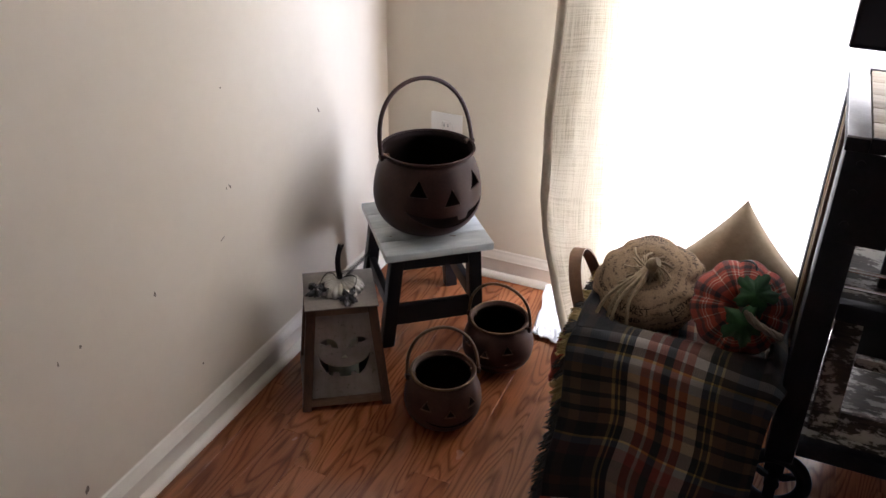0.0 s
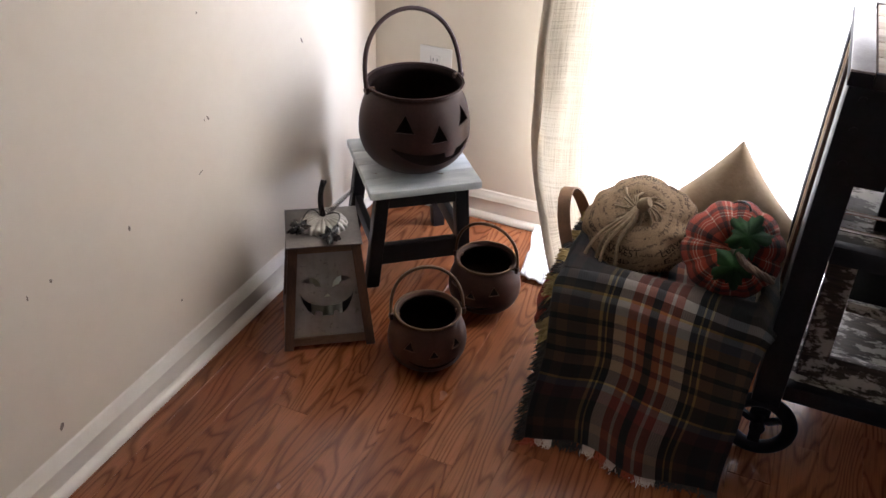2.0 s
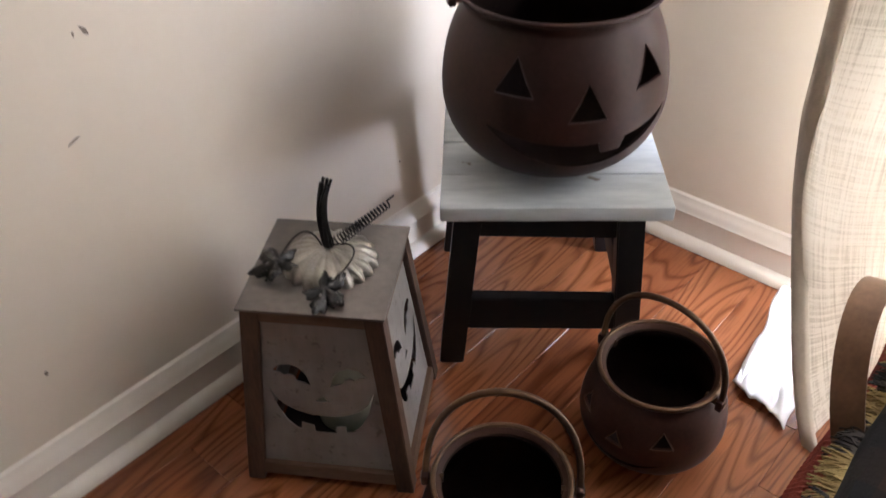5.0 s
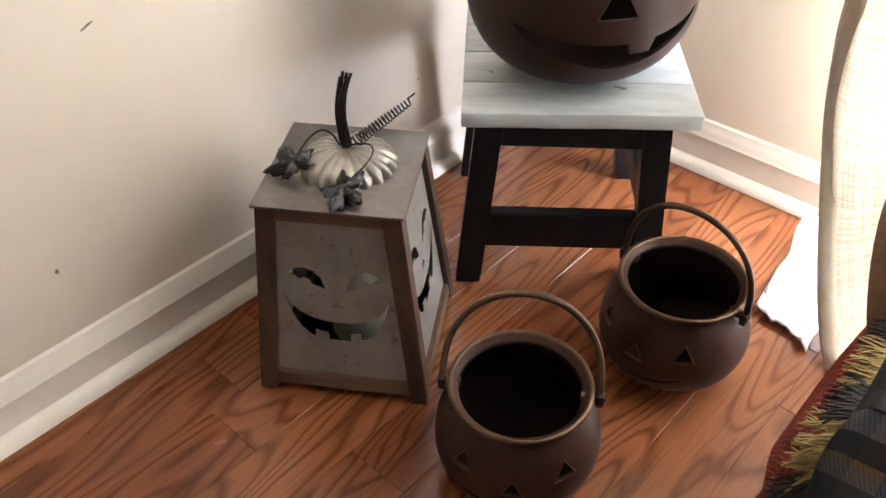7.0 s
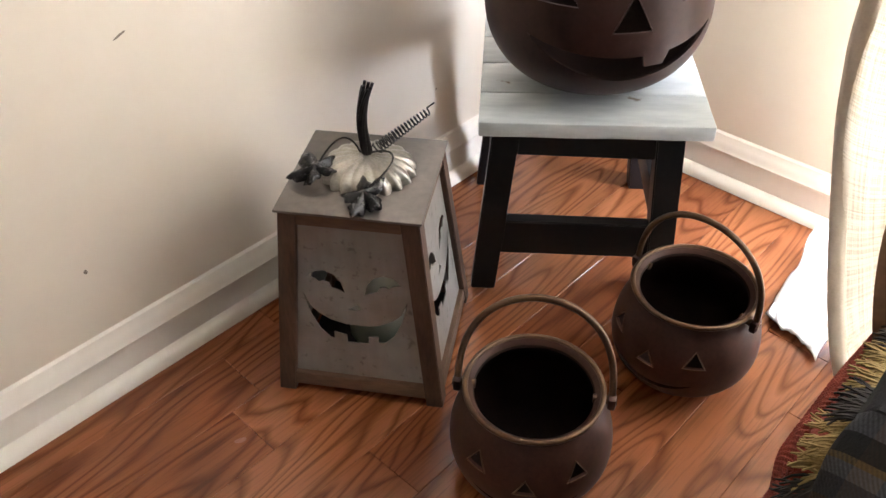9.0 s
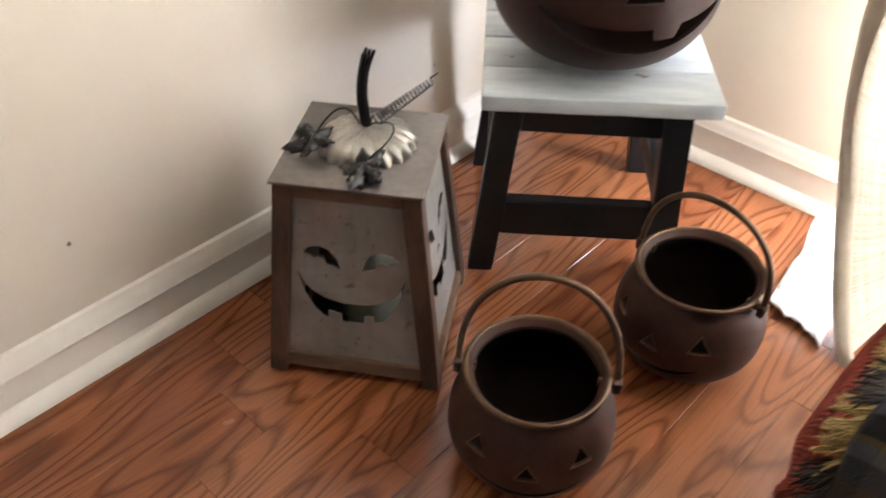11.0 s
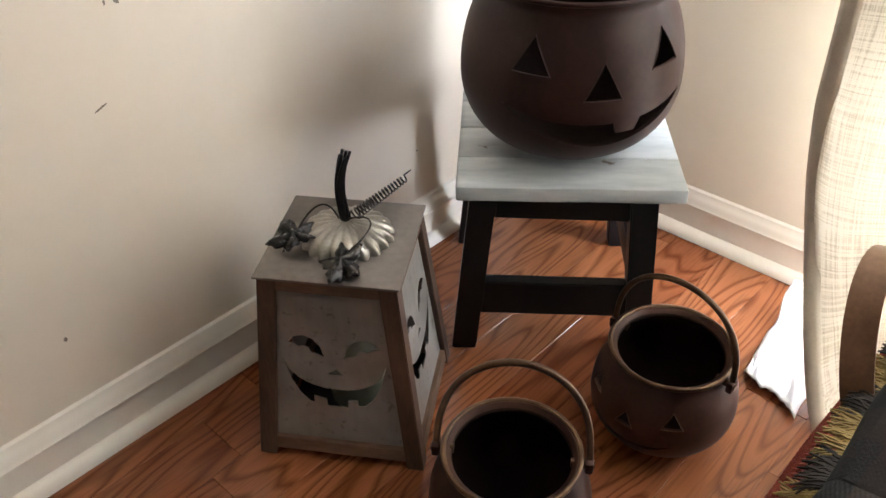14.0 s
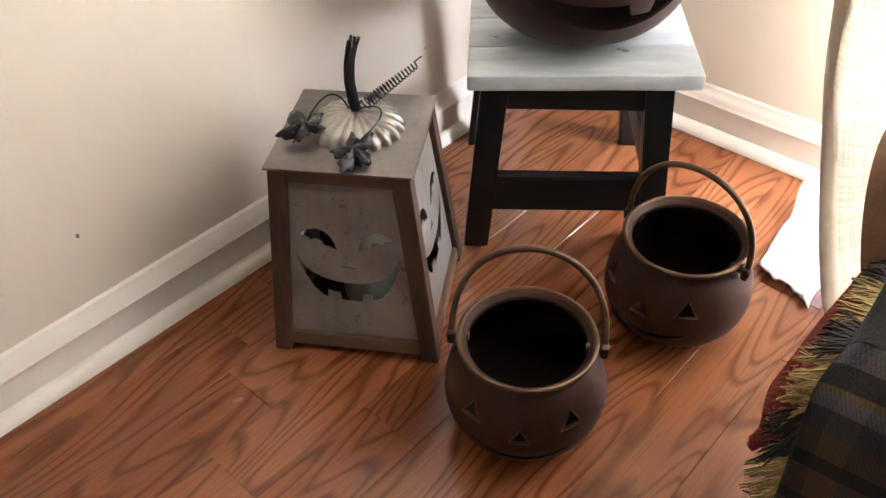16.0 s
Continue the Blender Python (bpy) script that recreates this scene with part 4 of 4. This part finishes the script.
def plaid_throw():
    t = thing("plaid_throw", ROOM, "dark tartan wool throw with rust and cream checks and fringed edges", "blanket")
    f = drape(0, 0, 0, 0, BZ + 0.010, 0.34, 5.0)
    X0, X1, Y0, Y1 = 0.850, 1.322, -1.150, -0.46

    def place(s, q):
        return f(X0 + (X1 - X0) * s + 0.012 * wob(q * 5, s, 9), Y0 + (Y1 - Y0) * q + 0.010 * math.sin(s * 5))
    thicken(part("cloth", sheet(90, 130, place), PLAID, t), 0.006)
    rnd = random.Random(8)
    gold, dark, pale, rust = bmesh.new(), bmesh.new(), bmesh.new(), bmesh.new()
    for k in range(900):
        q = rnd.random()
        root = place(0.0, q)
        fringe(gold if (q * 7) % 1 > 0.45 and q > 0.30 else dark, rnd, root, (-0.6, rnd.uniform(-0.5, 0.2), -0.35 if q < 0.5 else 0.1), 0, rnd.uniform(0.020, 0.042) if q < 0.5 else rnd.uniform(0.016, 0.030), 0.0017)
    for k in range(420):
        s = rnd.random()
        root = place(s, 0.0)
        fringe(rust if 0.36 < s < 0.42 or 0.50 < s < 0.56 or s < 0.06 else pale if 0.29 < s < 0.47 or 0.56 < s < 0.66 or s < 0.14 else dark, rnd, root, (rnd.uniform(-0.3, 0.3), -0.5, -0.9), 0, rnd.uniform(0.026, 0.048), 0.0020)
    for bm, mt in ((gold, FRINGE_GOLD), (dark, FRINGE_DARK), (pale, FRINGE_PALE), (rust, FRINGE_RUST)):
        tagged(part("fringe", bm, mt, t), "loose wool fringe", kind="stuff")


plaid_throw()


def red_throw():
    t = thing("red_throw", ROOM, "coarse red knitted throw beneath the tartan one", "blanket")
    f = drape(0, 0, 0, 0, BZ - 0.006, 0.22, 2.0)

    def place(s, q):
        return f(0.768 + 0.24 * s + 0.006 * wob(q * 6, 0, 3), -0.840 + 0.46 * q)
    thicken(part("cloth", sheet(30, 60, place), RED_KNIT, t), 0.006)
    bm = bmesh.new()
    lift = Vector((-0.6, 0, 0.8))
    for r in range(8):
        for k in range(62):
            q = (k + 0.5 * (r % 2)) / 62.5
            for side in (-1, 1):
                a, b = Vector(place(0.004 + 0.028 * r, q)), Vector(place(max(0.0, 0.004 + 0.028 * r + 0.015 * side), min(1.0, q + 0.014)))
                tube([a + lift * 0.0035, a.lerp(b, 0.5) + lift * 0.0062, b + lift * 0.0035], 0.0031, 5, bm)
    tagged(part("knit_stitches", bm, RED_KNIT, t, "chunky knitted red border"), kind="stuff")


red_throw()


# ---- cloth pumpkins ----
def gourd(m, name, label, R, Hh, ribs, depth, material, lumps=0.03, words=()):
    p = thing(name, m, label, "pumpkin")

    def skin(s, t):
        a = 2 * math.pi * s
        b = math.pi * (t - 0.5)
        g = abs(math.sin(ribs * a / 2 + 0.2 * math.sin(a))) ** 0.55
        r = R * (math.cos(b) ** 0.75 if abs(t - 0.5) < 0.4999 else 0) * (1 - depth + depth * g)
        dimple = 0.32 * math.exp(-(r / (0.30 * R)) ** 2)
        z = Hh * math.sin(b) * (1 - dimple) * (1 - 0.25 * depth * (1 - g))
        k = 1 + lumps * wob(2.6 * math.cos(a) + t * 2, 2.6 * math.sin(a) + 5 * t, R * 100, 1.3)
        return (r * math.cos(a) * k, r * math.sin(a) * k, z)
    bm = sheet(112, 34, skin)
    bmesh.ops.remove_doubles(bm, verts=bm.verts, dist=1e-6)
    part("cloth", bm, material, p, angle=70)
    for text, s0, t0, size in words:
        cu = bpy.data.curves.new("word", "FONT")
        cu.body, cu.size, cu.resolution_u = text, size, 3
        cu.align_x = "CENTER"
        ob = new("word", cu)
        me = ob.to_mesh()
        wb = bmesh.new()
        wb.from_mesh(me)
        ob.to_mesh_clear()
        bpy.data.objects.remove(ob)
        bmesh.ops.triangulate(wb, faces=wb.faces[:])
        bmesh.ops.subdivide_edges(wb, edges=[e for e in wb.edges if e.calc_length() > size * 0.2], cuts=1)
        for v in wb.verts:
            q = Vector(skin(s0 + v.co.x / (2 * math.pi * R * 0.9), t0 + v.co.y / (math.pi * (R + Hh) * 0.5)))
            v.co = q * 1.006 + Vector((0, 0, 0.0006))
        part("printed_word", wb, INK, p, "dark brown printed lettering")
    return p


def burlap_pumpkin():
    p = gourd(ROOM @ pose(0.980, -0.545, 0.416, 27, -4, 0), "burlap_pumpkin", "printed burlap stuffed pumpkin with a jute bow, on the throw", 0.132, 0.070, 5, 0.07, BURLAP, 0.085,
              [(w, 0.845 + ds, t, z) for w, ds, t, z in (("HARVEST", -0.13, 0.70, 0.026), ("Leaves", 0.06, 0.66, 0.030), ("F", 0.02, 0.56, 0.034), ("FRIEND", -0.14, 0.60, 0.024), ("HARVEST", 0.19, 0.58, 0.024),
                                                        ("Leaves", -0.10, 0.50, 0.030), ("FRIEND", 0.13, 0.50, 0.024), ("HARVEST", 0.02, 0.44, 0.024), ("HARVEST", 0.40, 0.70, 0.024), ("Leaves", -0.30, 0.68, 0.028), ("FRIEND", 0.28, 0.68, 0.024))])
    part("stem", tube([(0, 0, 0.040), (0.004, 0, 0.066), (0.012, -0.004, 0.098), (0.026, -0.002, 0.106)], 0.015, 10, taper=lambda t: 1.15 - 0.35 * t), ROPE, p, "stubby pale stem")
    rnd = random.Random(3)
    for k in range(24):
        a = 2 * math.pi * k / 24 + rnd.uniform(-0.2, 0.2)
        L = rnd.uniform(0.030, 0.088)
        pts = []
        for i in range(15):
            t = i / 14
            lo = math.sin(math.pi * t)
            pts.append((L * t * math.cos(a) * (1.0 if k % 3 else lo) + 0.012 * lo * math.cos(a + 1.6), L * t * math.sin(a) * (1.0 if k % 3 else lo) + 0.012 * lo * math.sin(a + 1.6),
                        0.066 + 0.016 * lo - 0.012 * t))
        part("jute_loop", tube(pts, 0.0030, 6), ROPE, p)
    for a, L in ((-112, 0.172), (-126, 0.186), (-100, 0.150), (-119, 0.160)):
        an = radians(a)
        pts = [(L * t * math.cos(an) + 0.006 * math.sin(7 * t), L * t * math.sin(an), 0.084 - 0.075 * t ** 3 + 0.006 * math.sin(3 * t)) for t in [k / 14 for k in range(15)]]
        part("jute_tail", tube(pts, 0.0042, 7), ROPE, p)


burlap_pumpkin()


def plaid_pumpkin():
    p = gourd(ROOM @ pose(1.194, -0.622, 0.456, 58, 4, 0), "plaid_pumpkin", "red plaid stuffed pumpkin with green felt leaves and a twig stem", 0.109, 0.076, 10, 0.08, RED_PLAID)
    pts = [(0.002, 0, 0.050), (0.012, -0.010, 0.088), (0.034, -0.026, 0.102), (0.066, -0.036, 0.104), (0.094, -0.040, 0.098)]
    for ph in (0, 2.1, 4.2):
        fine = []
        for i in range(25):
            t = i / 24 * 4
            k = min(int(t), 3)
            q = Vector(pts[k]).lerp(Vector(pts[k + 1]), t - k)
            fine.append(q + 0.004 * Vector((0, math.cos(i * 0.55 + ph), math.sin(i * 0.55 + ph))))
        part("twig", tube(fine, 0.006, 7, taper=lambda t: 1.2 - 0.4 * t), TWIG, p)
    for turn, size in ((65, 0.080), (-80, 0.078)):
        bm = bmesh.new()
        mid = bm.verts.new((size * 0.45, 0, 0.004))
        n, rim = 44, []
        for k in range(n):
            a = 2 * math.pi * k / n
            jag = 1 + 0.22 * math.sin(5 * a + 0.6) + 0.09 * math.sin(13 * a) + 0.05 * (-1) ** k
            rim.append(bm.verts.new((size * (0.48 + 0.50 * math.cos(a) * jag), size * 0.50 * math.sin(a) * jag, -0.020 * ((0.5 + 0.5 * math.cos(a)) ** 2) + 0.004 * math.sin(3 * a))))
        for k in range(n):
            bm.faces.new((mid, rim[k], rim[(k + 1) % n]))
        thicken(part("felt_leaf", bm, GREEN, p, "ragged green felt leaf", angle=60, m=pose(0.004, 0, 0.090, 0, 0, turn)), 0.003)
    loop = [(0.05 * math.cos(a) * 0.4 - 0.01, 0.085 + 0.018 * math.sin(a), 0.035 + 0.022 * math.cos(a)) for a in [radians(20 * k) for k in range(16)]]
    part("hanging_loop", tube(loop, 0.0025, 6), WIRE, p, "thin black hanging loop")


plaid_pumpkin()


def pillow():
    p = thing("throw_pillow", ROOM @ pose(1.158, -0.308, 0.272, 84, 0, 4), "tan cotton throw pillow standing on one corner behind the basket", "pillow")

    def skin(side):
        def f(s, t):
            x, y = 2 * s - 1, 2 * t - 1
            px, py = x * (1 - 0.10 * (1 - y * y)), y * (1 - 0.10 * (1 - x * x))
            th = 0.075 * max(0.0, (1 - x ** 4) * (1 - y ** 4)) ** 0.55 + (0.006 * wob(x * 3, y * 3, side) + 0.016 * wob((x - y) * 5, (x + y) * 1.2, side + 3)) * (1 - x * x) * (1 - y * y)
            a, b = 0.206 * px, 0.206 * py
            return ((a - b) * 0.7071, (a + b) * 0.7071, side * th)
        return f
    bm = sheet(40, 40, skin(1))
    me2 = sheet(40, 40, skin(-1))
    tmp = bpy.data.meshes.new("half")
    me2.to_mesh(tmp)
    me2.free()
    bm.from_mesh(tmp)
    bpy.data.meshes.remove(tmp)
    bmesh.ops.remove_doubles(bm, verts=bm.verts, dist=1e-5)
    part("cover", bm, PILLOW, p, angle=80)


pillow()


# ---- cart ----
def cart():
    X0, X1, Y0, Y1, Z = 1.312, 2.34, -0.742, -0.280, 0.932
    c = thing("rolling_cart", ROOM, "black metal rolling cart with a bleached wood top and iron wheels", "cart")
    for x in (X0, X1 - 0.06):
        for y in (Y0, Y1 - 0.06):
            leg = part("leg", boxed((x, y, 0.160), (x + 0.06, y + 0.06, Z - 0.031), 0.003), CART_METAL, c)
            if y == Y0:
                px = x if x == X0 else x - 0.05
                part("corner_plate", boxed((px, y - 0.0035, Z - 0.215), (px + 0.11, y - 0.0002, Z - 0.0305), 0.001), CART_METAL, leg)
            for z in (0.757, 0.822, 0.880):
                part("bolt", tube([(x + 0.03, y + 0.001, z), (x + 0.03, y - 0.006, z)], 0.008, 10), CART_METAL, leg)
            w = new("wheel")
            w.parent = c
            w.matrix_basis = pose(x + 0.03, y + 0.02, 0.086)
            part("fork", boxed((-0.022, 0.016, -0.01), (0.022, 0.024, 0.0845), 0.003), CART_METAL, w)
            ring = lathe([(0.068 + 0.0170 * math.cos(t), 0.015 * math.sin(t)) for t in [2 * math.pi * k / 14 for k in range(15)]], 48)
            bmesh.ops.remove_doubles(ring, verts=ring.verts, dist=1e-5)
            part("tyre", ring, CART_METAL, w, m=pose(0, 0, 0, 90, 0, 0))
            part("hub", tube([(0, -0.018, 0), (0, 0.018, 0)], 0.017, 16), CART_METAL, w)
            for k in range(3):
                a = radians(120 * k + 30)
                part("spoke", bar((0.012 * math.cos(a), 0, 0.012 * math.sin(a)), (0.058 * math.cos(a), 0, 0.058 * math.sin(a)), 0.026, 0.012, 0), CART_METAL, w) if abs(math.sin(a)) > 0.25 else \
                    part("spoke", boxed((min(0.012 * math.cos(a), 0.052 * math.cos(a)), -0.005, -0.006), (max(0.012 * math.cos(a), 0.052 * math.cos(a)), 0.005, 0.006), 0), CART_METAL, w)
    # top: grey metal rim round bleached boards
    for lo, hi in (((X0 - 0.004, Y0 - 0.004, Z - 0.03), (X0 + 0.036, Y1, Z)), ((X1 - 0.036, Y0 - 0.004, Z - 0.03), (X1 + 0.004, Y1, Z)), ((X0 + 0.037, Y1 - 0.012, Z - 0.03), (X1 - 0.037, Y1, Z))):
        part("top_rim", boxed((lo[0], lo[1], Z - 0.0045), hi, 0.001), CART_EDGE, c)
        part("rim_web", boxed(lo, (hi[0], hi[1], Z - 0.0047), 0.001), CART_METAL, c)
    part("front_rail", boxed((X0 + 0.037, Y0 - 0.004, Z - 0.03), (X1 - 0.037, Y0 + 0.006, Z - 0.001), 0.002), CART_METAL, c)
    for k in range(5):
        y = Y0 + 0.008 + k * 0.0885
        part("top_board", boxed((X0 + 0.040, y, Z - 0.028), (X1 - 0.040, y + 0.0865, Z - 0.003), 0.002), CART_TOP, c)
    for z in (0.205, 0.565):
        part("shelf_rail", boxed((X0 + 0.061, Y0 + 0.002, z - 0.02), (X1 - 0.061, Y0 + 0.030, z + 0.02), 0.002), CART_METAL, c)
        part("shelf", boxed((X0 + 0.062, Y0 + 0.031, z), (X1 - 0.062, Y1 - 0.01, z + 0.018), 0.002), CHIPPED, c)
    part("side_panel", boxed((X0 + 0.016, Y0 + 0.061, 0.25), (X0 + 0.034, Y1 - 0.101, Z - 0.032), 0.001), BLACK_WOOD, c)
    part("side_strip", boxed((X0 + 0.008, Y1 - 0.100, 0.25), (X0 + 0.03, Y1 - 0.077, Z - 0.032), 0.001), PANEL_WOOD, c)
    part("side_strip", boxed((X0 + 0.004, Y1 - 0.076, 0.25), (X0 + 0.03, Y1 - 0.061, Z - 0.032), 0.001), STRIP_WOOD, c)
    for z in (0.818, 0.772, 0.728, 0.653, 0.615):
        part("rod", tube([(X0 + 0.062, Y0 + 0.020, z), (X1 - 0.062, Y0 + 0.020, z)], 0.004, 8), CHROME, c)
    # unseen board, added to keep curtain light off the shelves and floor
    part("light_block", boxed((X0 + 0.17, Y1 - 0.05, 0.05), (X1 - 0.062, Y1 - 0.035, Z - 0.032), 0.001), BLACK_WOOD, c)
    return X0, X1, Y0, Y1, Z


CX0, CX1, CY0, CY1, CZ = cart()


def star_sign():
    """A dark board with worn pale stars, behind the rods."""
    s = thing("star_sign", ROOM @ pose(CX0 + 0.13, CY0 + 0.10, 0.5835, -10, 0, 0), "dark wooden sign with worn pale stars on the cart shelf", "sign")
    part("board", boxed((0, 0, 0), (0.62, 0.018, 0.24), 0.003), BLACK_WOOD, s)
    for i in range(6):
        for j in range(3):
            bm = bmesh.new()
            v = []
            for k in range(10):
                a, r = math.pi / 2 + math.pi * k / 5, 0.026 if k % 2 == 0 else 0.011
                v.append(bm.verts.new((0.05 + 0.10 * i + 0.05 * (j % 2) + r * math.cos(a), -0.001, 0.05 + 0.07 * j + r * math.sin(a))))
            bm.faces.new(v)
            ob = part("star", bm, CHIPPED, s)
            thicken(ob, 0.0016)


star_sign()


def old_sash():
    """A chipped painted window sash on the lower shelf."""
    s = thing("old_window_sash", ROOM @ pose(CX0 + 0.075, CY0 + 0.055, 0.2235, -12, 0, 0), "old chipped white-painted window sash on the lower shelf", "window sash")
    for lo, hi in (((0, 0, 0), (0.055, 0.03, 0.335)), ((0.70, 0, 0), (0.755, 0.03, 0.335)), ((0.056, 0, 0), (0.699, 0.03, 0.06)), ((0.056, 0, 0.285), (0.699, 0.03, 0.335))):
        part("frame", boxed(lo, hi, 0.003), CHIPPED, s)
    for x in (0.17, 0.30, 0.43, 0.56):
        part("muntin", boxed((x, 0.004, 0.061), (x + 0.022, 0.026, 0.284), 0.002), CHIPPED, s)
    part("muntin", boxed((0.057, 0.006, 0.168), (0.698, 0.024, 0.190), 0.002), CHIPPED, s)


old_sash()


def television():
    t = thing("television", ROOM @ pose(1.845, -0.44, CZ, 0, 0, 0), "flat black television on a low stand on the cart", "television")
    part("bezel", boxed((-0.56, -0.02, 0.080), (0.56, 0.03, 0.73), 0.006), SCREEN, t)
    part("screen", boxed((-0.55, -0.0225, 0.092), (0.55, -0.0203, 0.718), 0), SCREEN, t)
    part("neck", boxed((-0.06, -0.005, 0.012), (0.06, 0.02, 0.081), 0.004), SCREEN, t)
    part("foot", boxed((-0.20, -0.10, 0.0005), (0.20, 0.10, 0.012), 0.004), SCREEN, t)


television()

# ---- floor boards ----
floor = thing("floor", ROOM, "glossy red-brown oak strip floor", "floor", kind="structure")
part("subfloor", boxed((-0.12, -8.12, -0.05), (6.52, 0.6, -0.012), 0), BLACK_WOOD, floor)
PW = 0.0945
shared = {}
rnd = random.Random(11)


def board(length):
    if length not in shared:
        bm = boxed((0, 0, -0.011), (PW - 0.0003, length - 0.0004, 0), 0.0007, 1)
        me = bpy.data.meshes.new("floor_board")
        bm.to_mesh(me)
        bm.free()
        me.materials.append(OAK)
        shared[length] = me
    return shared[length]


rest = bmesh.new()
box(rest, (-0.12, -8.12, -0.011), (6.52, -3.45, -0.003), 0)
box(rest, (2.9115, -3.449, -0.011), (6.52, 0.14, -0.003), 0)
part("far_boards", rest, OAK, floor)
JOINTS = {5: -0.875, 9: -0.436}     # rows whose end joint shows
row, x = 0, -0.1135
while x < 2.9:
    y = -3.46 - rnd.choice((0.0, 0.25, 0.5, 0.75))
    if row in JOINTS:
        y = JOINTS[row] - 4.0
    while y < 0.12:
        ln = 1.0 if row in JOINTS else rnd.choice((0.75, 1.0, 1.25, 0.9))
        ln = round(min(ln, 0.138 - y), 4)
        ob = new("floor_board", board(ln))
        ob.parent = floor
        ob.matrix_basis = pose(x, y, 0)
        y += ln
    x += PW
    row += 1
